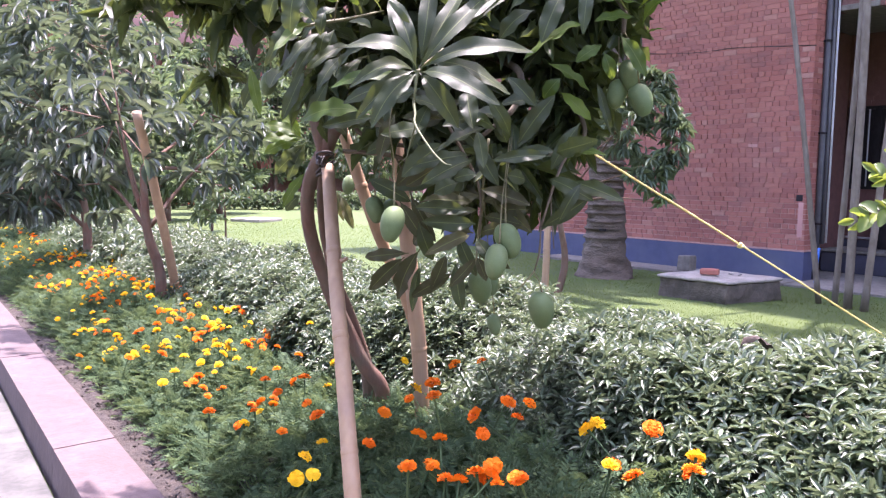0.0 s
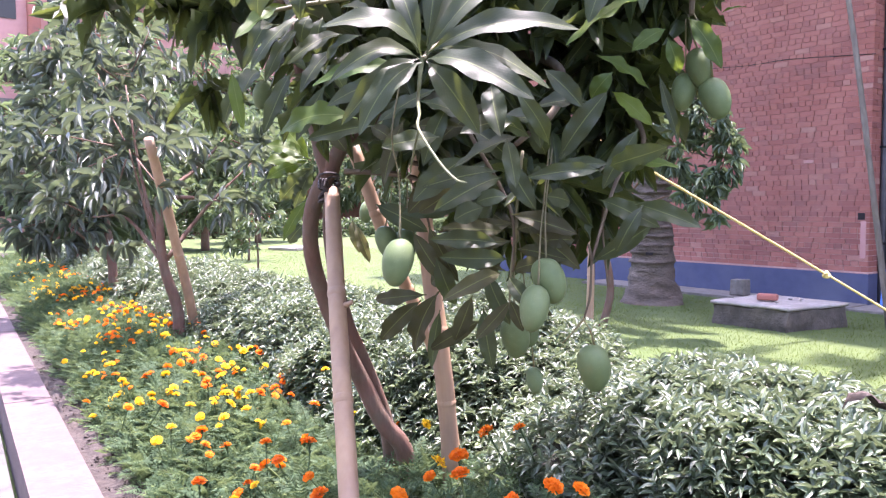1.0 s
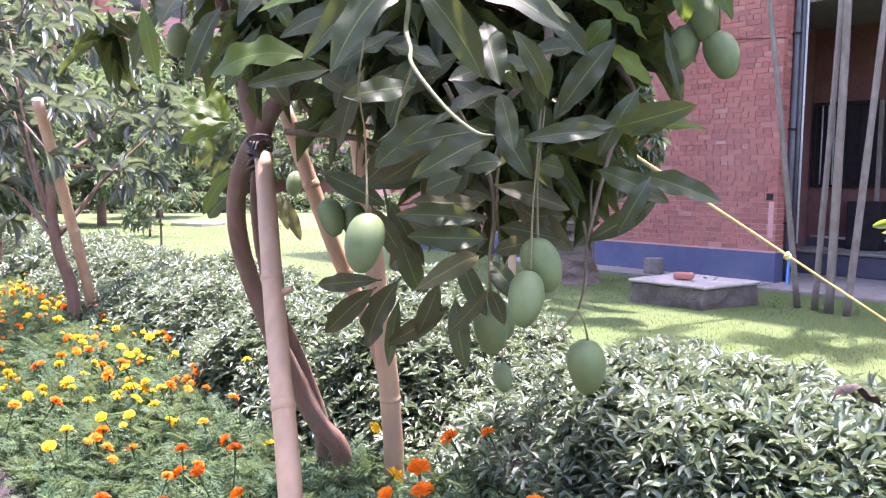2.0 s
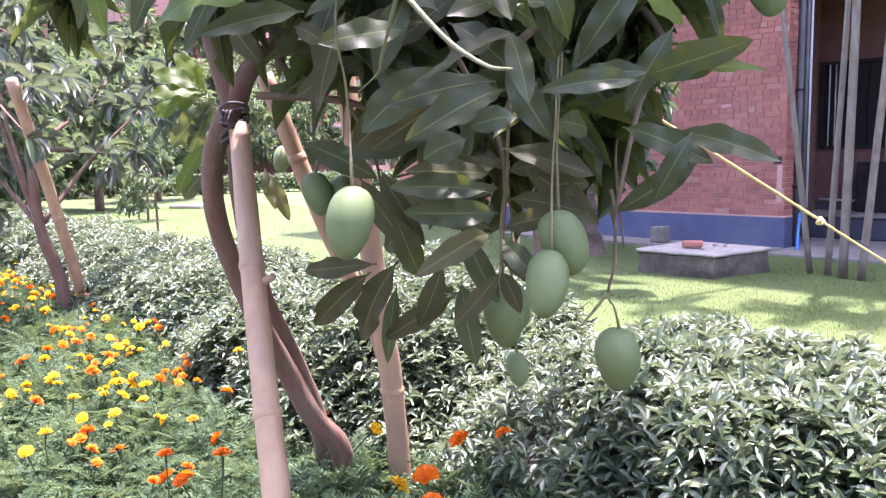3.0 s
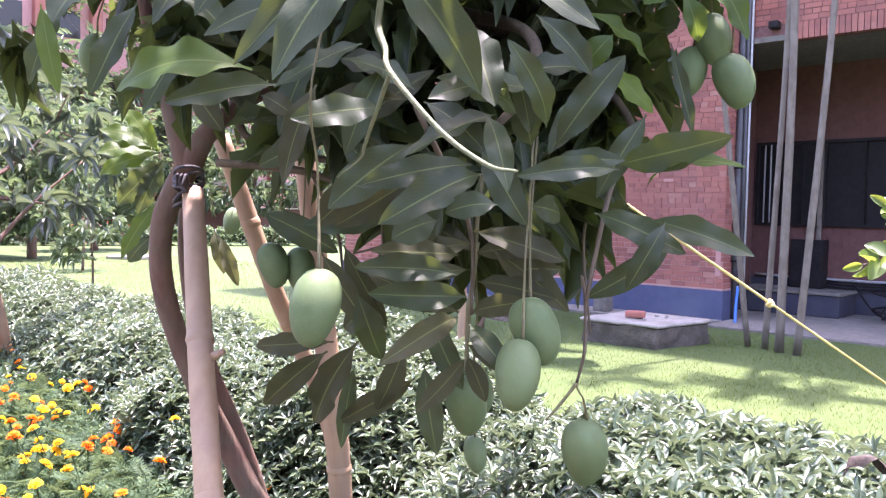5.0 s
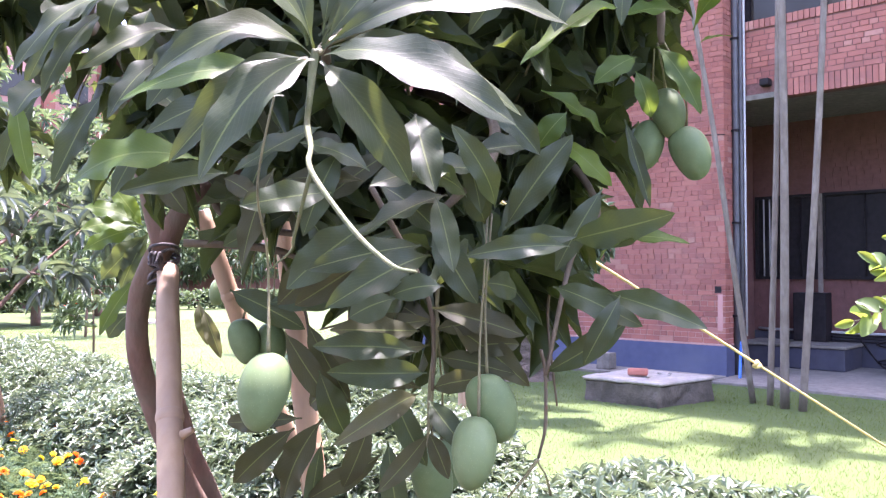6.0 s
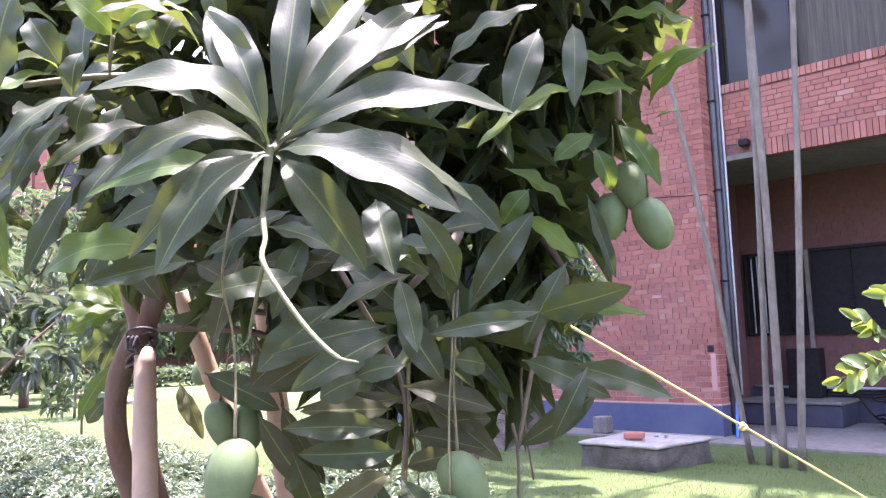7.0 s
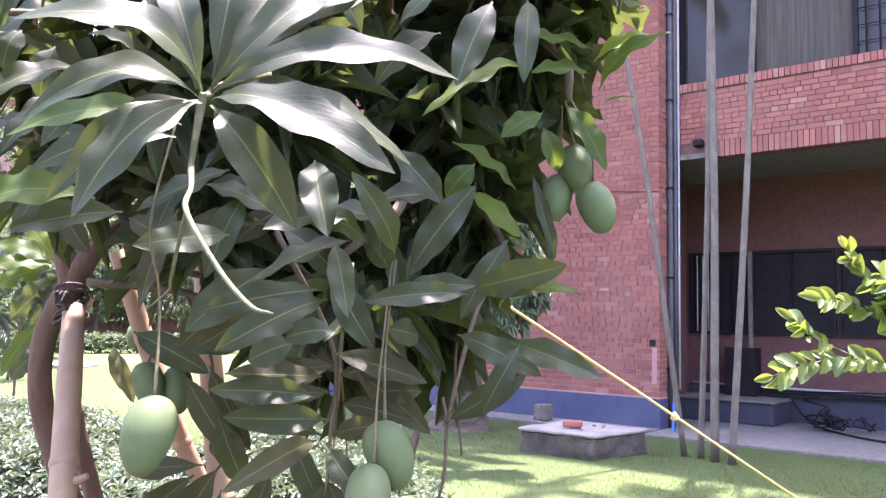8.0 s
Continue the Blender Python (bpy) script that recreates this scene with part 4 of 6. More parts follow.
key_leaf((3.178, 0.606, 1.323), (3.168, 0.532, 1.269), 0.042, 0.010, 0.80)
key_leaf((3.202, 0.728, 1.237), (3.208, 0.707, 1.119), 0.050, 0.010, 0.90)
key_leaf((3.218, 0.792, 1.260), (3.204, 0.831, 1.166), 0.050, 0.010, 0.80)
key_leaf((3.168, 0.627, 1.397), (3.036, 0.716, 1.413), 0.050, 0.010, 0.55)
key_leaf((3.199, 0.633, 1.360), (3.062, 0.710, 1.371), 0.055, 0.010, 0.60)
key_leaf((3.209, 0.661, 1.431), (3.053, 0.697, 1.434), 0.050, 0.010, 0.60)
key_leaf((3.095, 1.054, 1.494), (3.174, 0.946, 1.424), 0.060, 0.010, 0.70)
key_leaf((3.095, 0.663, 1.604), (3.018, 0.749, 1.507), 0.075, 0.010, 0.70)
key_leaf((2.963, 0.591, 1.638), (2.872, 0.624, 1.617), 0.050, 0.010, 0.70)
key_leaf((3.188, 0.611, 1.472), (3.312, 0.529, 1.422), 0.055, 0.010, 0.60)
key_leaf((3.241, 0.621, 1.439), (3.302, 0.535, 1.361), 0.055, 0.010, 0.70)
key_leaf((3.139, 0.531, 1.641), (3.034, 0.577, 1.589), 0.050, 0.010, 0.60)
key_leaf((3.186, 0.473, 1.663), (3.089, 0.517, 1.670), 0.050, 0.015, 0.60)
key_leaf((3.006, 0.467, 1.735), (2.976, 0.414, 1.649), 0.055, 0.010, 0.80)
key_leaf((3.155, 0.520, 1.731), (3.164, 0.499, 1.640), 0.040, 0.010, 0.90)
key_leaf((3.312, 0.483, 1.723), (3.218, 0.520, 1.715), 0.050, 0.010, 0.60)
key_leaf((3.210, 0.517, 1.603), (3.156, 0.512, 1.673), 0.050, 0.010, 0.80)
key_leaf((3.200, 1.652, 1.514), (3.137, 1.715, 1.367), 0.050, 0.010, 0.80, True)
key_leaf((3.083, 0.515, 1.587), (3.111, 0.469, 1.506), 0.050, 0.010, 0.80)
key_leaf((3.350, 0.513, 1.705), (3.276, 0.516, 1.617), 0.050, 0.010, 0.80)
key_leaf((3.453, 0.460, 1.672), (3.401, 0.510, 1.539), 0.050, 0.010, 0.90)
key_leaf((3.203, 0.515, 1.509), (3.273, 0.506, 1.500), 0.050, 0.010, 0.80)
key_leaf((3.247, 0.355, 2.012), (3.192, 0.362, 1.892), 0.060, 0.010, 0.90)
key_leaf((3.332, 0.342, 1.933), (3.158, 0.414, 1.822), 0.050, 0.020, 0.60, True)
key_leaf((3.360, 0.367, 2.056), (3.329, 0.345, 1.935), 0.045, 0.020, 0.80)
key_leaf((3.477, 0.377, 2.089), (3.629, 0.267, 2.105), 0.065, 0.020, 0.50, True)
key_leaf((3.576, 0.345, 2.023), (3.464, 0.404, 2.026), 0.050, 0.010, 0.60, True)
key_leaf((3.614, 0.377, 2.024), (3.672, 0.300, 2.064), 0.040, 0.020, 0.60, True)
key_leaf((3.626, 0.371, 1.970), (3.639, 0.265, 2.039), 0.050, 0.030, 0.70, True)
key_leaf((3.570, 0.359, 1.984), (3.475, 0.398, 1.968), 0.050, 0.010, 0.70, True)
key_leaf((3.588, 0.423, 1.942), (3.634, 0.380, 1.847), 0.060, 0.010, 0.85, True)
key_leaf((3.478, 0.405, 1.898), (3.421, 0.452, 1.847), 0.050, 0.010, 0.70, True)
key_leaf((3.524, 0.430, 1.886), (3.546, 0.415, 1.803), 0.045, 0.010, 0.90, True)
key_leaf((3.635, 0.364, 1.947), (3.672, 0.316, 1.958), 0.022, 0.005, 0.50, True)
key_leaf((3.520, 0.448, 1.802), (3.549, 0.431, 1.679), 0.030, 0.000, 0.80)
key_leaf((3.644, 0.322, 2.143), (3.683, 0.264, 2.209), 0.060, 0.020, 0.60)
key_leaf((3.203, 0.417, 1.961), (3.160, 0.480, 1.899), 0.055, 0.020, 0.60)
key_leaf((3.059, 0.442, 1.913), (3.013, 0.488, 1.991), 0.050, 0.020, 0.60)
key_leaf((3.124, 0.438, 1.941), (3.185, 0.352, 2.009), 0.050, 0.020, 0.50)
key_leaf((3.421, 0.563, 1.856), (3.534, 0.513, 1.784), 0.050, 0.010, 0.70, True)
key_leaf((3.488, 0.573, 1.772), (3.541, 0.516, 1.709), 0.050, 0.010, 0.70, True)
key_leaf((3.170, 0.485, 1.787), (3.213, 0.441, 1.720), 0.050, 0.010, 0.80)
key_leaf((3.073, 0.466, 1.653), (2.951, 0.459, 1.636), 0.050, 0.020, 0.60)
key_leaf((3.125, 0.483, 1.635), (2.989, 0.488, 1.661), 0.045, 0.020, 0.60)
key_leaf((3.153, 0.452, 1.620), (3.078, 0.451, 1.701), 0.045, 0.020, 0.80)
key_leaf((3.060, 0.485, 1.629), (3.042, 0.440, 1.549), 0.040, 0.010, 0.80)
key_leaf((3.195, 0.488, 1.564), (3.253, 0.414, 1.575), 0.040, 0.010, 0.60)
key_leaf((3.411, 0.503, 1.805), (3.385, 0.545, 1.744), 0.050, 0.010, 0.80, True)
key_leaf((2.834, 0.919, 2.038), (2.668, 1.103, 1.994), 0.045, 0.030, 0.60, True)
key_leaf((2.791, 0.884, 2.072), (2.767, 0.855, 1.978), 0.050, 0.010, 0.80)
key_leaf((2.813, 1.027, 1.976), (2.729, 1.073, 1.822), 0.050, 0.020, 0.70)
key_leaf((2.826, 0.794, 1.969), (2.743, 0.824, 1.895), 0.045, 0.020, 0.60)
key_leaf((2.776, 0.973, 2.071), (2.704, 1.046, 2.091), 0.050, 0.020, 0.50, True)
key_leaf((2.664, 0.936, 2.116), (2.686, 0.928, 2.035), 0.050, 0.010, 0.80)
key_leaf((2.823, 1.261, 1.856), (2.789, 1.320, 1.739), 0.050, 0.010, 0.80)
key_leaf((2.826, 0.672, 1.846), (2.783, 0.730, 1.784), 0.045, 0.020, 0.60)
key_leaf((2.891, 1.049, 1.823), (2.840, 1.098, 1.843), 0.045, 0.020, 0.50)
key_leaf((2.909, 0.897, 1.755), (2.864, 0.931, 1.821), 0.050, 0.020, 0.60)
key_leaf((2.809, 0.593, 1.967), (2.723, 0.612, 1.957), 0.050, 0.020, 0.50, True)
key_leaf((2.910, 0.392, 1.929), (2.948, 0.302, 1.957), 0.050, 0.030, 0.40)
key_leaf((2.905, 0.429, 1.916), (2.867, 0.451, 2.002), 0.055, 0.020, 0.70)
key_leaf((3.087, 0.773, 1.769), (2.982, 0.818, 1.700), 0.055, 0.010, 0.70)
key_leaf((3.077, 0.867, 1.773), (3.033, 0.908, 1.640), 0.060, 0.010, 0.80)
key_leaf((3.120, 0.878, 1.639), (3.053, 0.957, 1.589), 0.055, 0.010, 0.70)
key_leaf((3.144, 0.760, 1.579), (3.080, 0.831, 1.493), 0.075, 0.010, 0.70)
key_leaf((3.141, 0.680, 1.555), (3.067, 0.767, 1.491), 0.060, 0.010, 0.70)
key_leaf((3.213, 0.824, 1.491), (3.124, 0.935, 1.470), 0.060, 0.010, 0.60)
key_leaf((3.074, 0.703, 1.722), (3.040, 0.734, 1.615), 0.055, 0.010, 0.80)
key_leaf((3.131, 0.863, 1.629), (3.171, 0.799, 1.520), 0.060, 0.010, 0.80)
key_leaf((3.101, 0.665, 1.686), (3.048, 0.737, 1.723), 0.055, 0.010, 0.60)
key_leaf((3.116, 0.623, 1.487), (3.071, 0.677, 1.454), 0.060, 0.010, 0.60)
key_leaf((3.073, 0.616, 1.660), (3.115, 0.556, 1.600), 0.055, 0.010, 0.70)
key_leaf((3.099, 0.792, 1.361), (3.153, 0.794, 1.269), 0.055, 0.010, 0.80)
key_leaf((3.165, 0.788, 1.355), (3.161, 0.868, 1.302), 0.060, 0.010, 0.70)
key_leaf((3.211, 0.726, 1.324), (3.234, 0.686, 1.226), 0.050, 0.010, 0.80)
key_leaf((3.259, 0.594, 1.401), (3.311, 0.529, 1.408), 0.050, 0.010, 0.60)
key_leaf((3.405, 2.059, 1.679), (3.294, 2.123, 1.716), 0.070, 0.020, 0.60, True)
key_leaf((3.404, 2.058, 1.671), (3.242, 2.100, 1.652), 0.070, 0.020, 0.60, True)
key_leaf((3.407, 2.054, 1.663), (3.268, 2.140, 1.591), 0.070, 0.020, 0.70, True)
key_leaf((3.412, 2.049, 1.674), (3.360, 2.125, 1.772), 0.065, 0.020, 0.70, True)
key_leaf((3.416, 2.041, 1.646), (3.325, 2.139, 1.501), 0.085, 0.010, 0.90)
key_leaf((3.420, 2.036, 1.654), (3.364, 2.086, 1.475), 0.070, 0.010, 0.90)
key_leaf((3.235, 1.759, 1.423), (3.197, 1.800, 1.353), 0.060, 0.010, 0.70)
key_leaf((3.578, 1.971, 1.415), (3.598, 1.932, 1.294), 0.050, 0.010, 0.80)
key_leaf((3.622, 2.079, 1.432), (3.630, 2.055, 1.323), 0.050, 0.010, 0.80)

key_leaf((2.727, 0.667, 1.95), (2.649, 0.65, 1.984), 0.046, 0.01, 0.8, True)
key_leaf((2.729, 0.666, 1.95), (2.801, 0.598, 2.014), 0.046, 0.015, 0.8, True)
key_leaf((2.607, 0.667, 1.98), (2.596, 0.668, 1.875), 0.06, 0.01, 0.85)
key_leaf((2.634, 0.692, 1.955), (2.658, 0.662, 1.892), 0.044, 0.01, 0.85)
key_leaf((2.672, 0.69, 1.893), (2.602, 0.684, 1.888), 0.03, 0.012, 0.6, True)
key_leaf((2.67, 0.692, 1.89), (2.564, 0.663, 1.82), 0.036, 0.012, 0.6, True)
key_leaf((2.689, 0.663, 1.917), (2.675, 0.667, 1.857), 0.034, 0.01, 0.9)
key_leaf((2.699, 0.709, 1.872), (2.617, 0.711, 1.779), 0.04, 0.02, 0.7)
key_leaf((2.697, 0.715, 1.854), (2.647, 0.725, 1.763), 0.04, 0.015, 0.8)
key_leaf((2.715, 0.701, 1.876), (2.698, 0.702, 1.821), 0.044, 0.01, 0.85)
key_leaf((2.777, 0.684, 1.992), (2.792, 0.671, 1.95), 0.04, 0.01, 0.85, True)
key_leaf((2.795, 0.616, 1.986), (2.769, 0.618, 1.932), 0.04, 0.01, 0.85)
key_leaf((2.823, 0.777, 1.835), (2.752, 0.773, 1.753), 0.045, 0.015, 0.75)
key_leaf((2.838, 0.715, 1.82), (2.772, 0.708, 1.754), 0.042, 0.015, 0.75)
key_leaf((2.805, 0.723, 1.854), (2.702, 0.73, 1.794), 0.04, 0.02, 0.7)
key_leaf((2.716, 0.942, 1.798), (2.661, 0.918, 1.741), 0.055, 0.01, 0.8)
key_leaf((2.894, 0.67, 2.014), (2.858, 0.667, 2.063), 0.04, 0.01, 0.8)
key_leaf((2.607, 0.761, 1.973), (2.594, 0.794, 1.894), 0.05, 0.01, 0.8)
key_leaf((2.705, 0.819, 1.869), (2.649, 0.788, 1.855), 0.04, 0.01, 0.7)
key_leaf((2.812, 0.818, 1.908), (2.796, 0.826, 1.828), 0.045, 0.01, 0.85)
key_leaf((2.905, 0.765, 1.916), (2.844, 0.794, 1.932), 0.045, 0.01, 0.6)
key_leaf((3.228, 0.654, 1.407), (3.087, 0.725, 1.396), 0.04, 0.006, 0.75, in_shade=True)
key_leaf((3.215, 0.661, 1.335), (3.13, 0.795, 1.387), 0.056, 0.01, 0.8, in_shade=True)
key_leaf((3.226, 0.646, 1.331), (3.232, 0.555, 1.355), 0.042, 0.008, 0.7, in_shade=True)
key_leaf((3.234, 0.643, 1.382), (3.268, 0.539, 1.366), 0.044, 0.01, 0.7, in_shade=True)
key_leaf((3.236, 0.646, 1.434), (3.224, 0.741, 1.468), 0.046, 0.01, 0.7, in_shade=True)
key_leaf((3.233, 0.649, 1.428), (3.291, 0.567, 1.444), 0.044, 0.012, 0.7, in_shade=True)
key_leaf((3.233, 0.65, 1.451), (3.128, 0.742, 1.431), 0.044, 0.012, 0.7, in_shade=True)
key_leaf((3.215, 0.645, 1.261), (3.225, 0.608, 1.19), 0.036, 0.006, 0.85)
key_leaf((3.215, 0.645, 1.261), (3.165, 0.684, 1.188), 0.04, 0.006, 0.85)
key_leaf((3.217, 0.647, 1.279), (3.245, 0.563, 1.245), 0.04, 0.01, 0.8)
key_leaf((2.997, 0.773, 1.69), (2.955, 0.789, 1.565), 0.052, 0.006, 0.9, in_shade=True)
key_leaf((3.026, 0.791, 1.679), (3.087, 0.708, 1.668), 0.044, 0.008, 0.8, in_shade=True)
key_leaf((2.99, 0.911, 1.684), (3.03, 0.86, 1.65), 0.045, 0.008, 0.8, in_shade=True)
key_leaf((2.928, 1.012, 1.695), (2.961, 0.977, 1.624), 0.045, 0.008, 0.85, in_shade=True)
key_leaf((3.147, 0.85, 1.649), (3.222, 0.755, 1.732), 0.055, 0.008, 0.8, in_shade=True)
key_leaf((3.146, 0.764, 1.724), (3.083, 0.818, 1.752), 0.055, 0.008, 0.7, in_shade=True)
key_leaf((2.957, 1.088, 1.806), (2.906, 1.122, 1.677), 0.05, 0.006, 0.9)
key_leaf((2.82, 0.988, 1.811), (2.745, 1.003, 1.662), 0.045, 0.006, 0.9)
key_leaf((2.78, 1.281, 1.85), (2.798, 1.247, 1.72), 0.04, 0.004, 0.9, True)
key_leaf((3.075, 0.852, 1.425), (3.120, 0.800, 1.325), 0.05, 0.004, 0.9, in_shade=True)
key_leaf((3.125, 0.850, 1.440), (3.150, 0.800, 1.330), 0.045, 0.004, 0.9, in_shade=True)

# twigs of the upper shoot, the hanging shoot and the shaded inside
for line, r in (([(2.641, 0.729, 1.879), (2.704, 0.709, 1.898), (2.79, 0.707, 1.921), (2.952, 0.776, 1.976)], 0.0042),
                ([(2.727, 0.667, 1.95), (2.733, 0.687, 1.924), (2.74, 0.703, 1.902)], 0.0024),
                ([(3.242, 0.631, 1.62), (3.237, 0.644, 1.502), (3.234, 0.647, 1.419), (3.224, 0.65, 1.335), (3.211, 0.643, 1.238)], 0.0038)):
    part("twig", tube("twig", line, [r] * (len(line) - 1) + [r * 0.6], M_STALK, 7, 6, 0.3), mango_tree)
for line, r in (([(3.017, 1.09, 1.581), (3.083, 1.044, 1.578), (3.156, 0.987, 1.568), (3.22, 0.933, 1.535)], 0.0075),
                ([(3.156, 0.987, 1.568), (3.195, 0.957, 1.461), (3.203, 0.946, 1.375)], 0.0035),
                ([(3.264, 0.883, 1.608), (3.258, 0.898, 1.48), (3.261, 0.89, 1.372)], 0.0032),
                ([(3.495, 0.582, 1.554), (3.488, 0.598, 1.449), (3.486, 0.576, 1.28)], 0.0032),
                ([(3.309, 0.843, 1.478), (3.264, 0.891, 1.437), (3.217, 0.935, 1.417)], 0.0030),
                ([(3.351, 0.791, 1.562), (3.31, 0.842, 1.521), (3.266, 0.889, 1.512)], 0.0030)):
    part("branch", tube("branch", line, [r] * (len(line) - 1) + [r * 0.6], M_BRANCH, 7, 6, 0.2), mango_tree)


# the rest of the crown: shoots inside and above
rng = np.random.default_rng(5)
FW, RT = np.array((0.642, 0.767, 0.0)), np.array((0.767, -0.642, 0.0))
EYE0 = np.array((2.22, -0.26, 0.0))


def crown_points(n, u, v, z):
    """Places in a block: u ahead of the path's end, v to its right, z up."""
    out = [EYE0 + FW * rng.uniform(*u) + RT * rng.uniform(*v) + np.array((0, 0, rng.uniform(*z))) for _ in range(n)]
    return [p for p in out if (p - EYE0) @ RT > -0.30 or rng.random() < 0.62]


shoots = crown_points(17, (1.55, 2.05), (0.12, 0.42), (1.47, 1.82))
shoots += crown_points(7, (1.36, 1.75), (0.08, 0.38), (1.40, 1.60))
shoots += crown_points(10, (1.7, 2.2), (-0.5, -0.1), (1.95, 2.2))
shoots += crown_points(12, (1.55, 1.9), (-0.10, 0.12), (1.62, 1.88))
shoots += crown_points(40, (1.5, 2.1), (-0.4, 0.55), (1.82, 2.15))
# high shoots, mostly unseen, thickened to keep sun off the crown's inside
shoots += crown_points(90, (1.2, 2.4), (-0.9, 0.80), (2.14, 2.8))
shoots += crown_points(70, (1.25, 2.4), (-0.7, 0.80), (2.35, 2.95))
shoots += crown_points(14, (1.7, 2.3), (-1.0, -0.45), (1.90, 2.3))
shoots += crown_points(9, (1.9, 2.4), (-0.80, -0.34), (2.25, 2.75))
shoots += crown_points(14, (1.5, 1.9), (0.30, 0.68), (1.92, 2.25))
shoots += crown_points(7, (1.62, 1.85), (0.40, 0.58), (1.66, 1.85))
shoots += crown_points(8, (1.62, 1.95), (0.60, 0.80), (2.05, 2.35))
axes = [np.array((rng.uniform(-0.8, 0.3), rng.uniform(-0.9, 0.2), rng.uniform(-0.5, 0.7))) for _ in shoots]
rots, places, scales = whorl_leaves(shoots, axes, 10, 0.20, 0.0205, rng, (0.3, 1.35), 0.45, (-0.45, -0.45, -0.25))
order = np.argsort(places @ np.append(FW, 0.0)[:3])
near, rest = order[:190], order[190:]
leaf_meshes = [mesh_of("leaf", g[0], g[1], M_LEAF, True, g[2]) for g in LEAF_SET]
for k, i in enumerate(near):
    ob = new("leaf", leaf_meshes[k % 5])
    m = Matrix(rots[i].tolist()).to_4x4() @ Matrix.Diagonal((*scales[i].tolist(), 1))
    ob.parent = mango_tree
    ob.matrix_basis = Matrix.Translation(Vector(places[i]) - Vector(TREE)) @ m
for k in range(4):
    some = rest[k::4]
    part("foliage", cloud("foliage", LEAF_SET[k], rots[some], places[some], scales[some], M_LEAF), mango_tree, kind="stuff")
for c, a in list(zip(shoots, axes))[::2]:
    a = a / np.linalg.norm(a)
    p0 = c - a * 0.16 + np.array((0, 0, -0.02))
    part("twig", tube("twig", [tuple(p0), tuple(c - a * 0.07), tuple(c)], [0.004, 0.0035, 0.0028], M_STALK, 6, 4), mango_tree)


# ---- bamboo stakes, binding, rope ----
def stake(points, r, nodes_at, label):
    t = thing("bamboo_stake", label, "stake", points[0], "stakes round the mango tree")
    a, b = np.array(points[0], float), np.array(points[-1], float)
    part("pole", tube("pole", points, [r * 1.06] + [r] * (len(points) - 2) + [r * 0.93], M_BAMBOO, 18, 12, 0.05), t)
    line = spline(points, 12)
    for s in nodes_at:
        k = int(s * (len(line) - 2))
        c, e = line[k], line[k + 1] - line[k]
        e = e / np.linalg.norm(e)
        part("joint", tube("joint", [tuple(c - e * 0.012), tuple(c - e * 0.003), tuple(c + e * 0.004), tuple(c + e * 0.012)], [r * 1.01, r * 1.10, r * 1.07, r * 1.0], M_BAMBOO, 16, 3), t)
    return t


f = stake([(2.76, 0.55, 0.10), (2.92, 0.917, 0.828), (3.043, 1.18, 1.21), (3.15, 1.40, 1.535)], 0.0255, (0.10, 0.27, 0.48, 0.725), "pale bamboo stake leaning against the mango trunk")
part("stub", tube("stub", [(3.05, 1.165, 1.205), (3.066, 1.135, 1.222)], [0.011, 0.006], M_BAMBOO, 8, 2), f)
stake([(3.90, 1.70, 0.12), (3.80, 1.69, 0.80), (3.565, 1.68, 1.285), (3.415, 1.72, 1.70)], 0.026, (0.2, 0.45, 0.62, 0.84), "orange-tan bamboo stake crossing behind the mango tree")
stake([(3.72, 1.50, 0.10), (3.69, 1.51, 0.65), (3.655, 1.51, 0.95), (3.638, 1.551, 1.239), (3.62, 1.63, 1.76)], 0.033, (0.12, 0.36, 0.6, 0.82), "upright orange-tan bamboo stake behind the fruit")
tie = thing("twine_binding", "dark twine binding the stake to the trunk", "binding", (3.16, 1.42, 1.53))
for k in range(7):
    z = 1.512 + 0.011 * k
    loop = []
    for a in np.linspace(0, 6.3, 14):
        c, s = 0.058 * math.cos(a), 0.031 * math.sin(a)
        loop.append((3.160 + 0.64 * c + 0.767 * s, 1.435 + 0.767 * c - 0.642 * s, z + 0.012 * math.sin(a * (1 + k % 2) + k * 1.9)))
    part("strand", tube("strand", loop, [0.0036] * 14, M_TIE, 6, 2), tie)
for k in range(3):
    part("loose_end", tube("loose_end", [(3.13, 1.385, 1.55 - 0.01 * k), (3.115 - 0.01 * k, 1.37, 1.57), (3.10, 1.36 + 0.01 * k, 1.545)], [0.004, 0.0035, 0.003], M_TIE, 6, 4), tie)
rope = thing("guy_rope", "taut yellow rope running from the tree to the lawn", "rope", (5.05, 0.81, 1.2))
rope_pts = [(3.60, 1.385, 2.01), (3.90, 1.265, 1.843), (5.042, 0.809, 1.212), (7.18, -0.08, 0.0)]
part("strand", tube("strand", [rope_pts[0], rope_pts[1], rope_pts[2]], [0.0050] * 3, M_ROPE, 8, 30, 0.25), rope)
part("strand", tube("strand", [rope_pts[2], rope_pts[3]], [0.0045] * 2, M_ROPE, 8, 40, 0.25), rope)
part("knot", tube("knot", [(5.042 + 0.016 * math.cos(a), 0.809 + 0.006 * math.sin(2 * a), 1.212 + 0.009 * math.sin(a)) for a in np.linspace(0, 6.2, 9)], [0.007] * 9, M_ROPE, 7, 3), rope, "pale knot in the rope")
part("peg", tube("peg", [(7.18, -0.08, -0.1), (7.21, -0.09, 0.12)], [0.02, 0.018], M_BAMBOO, 8, 2), rope)


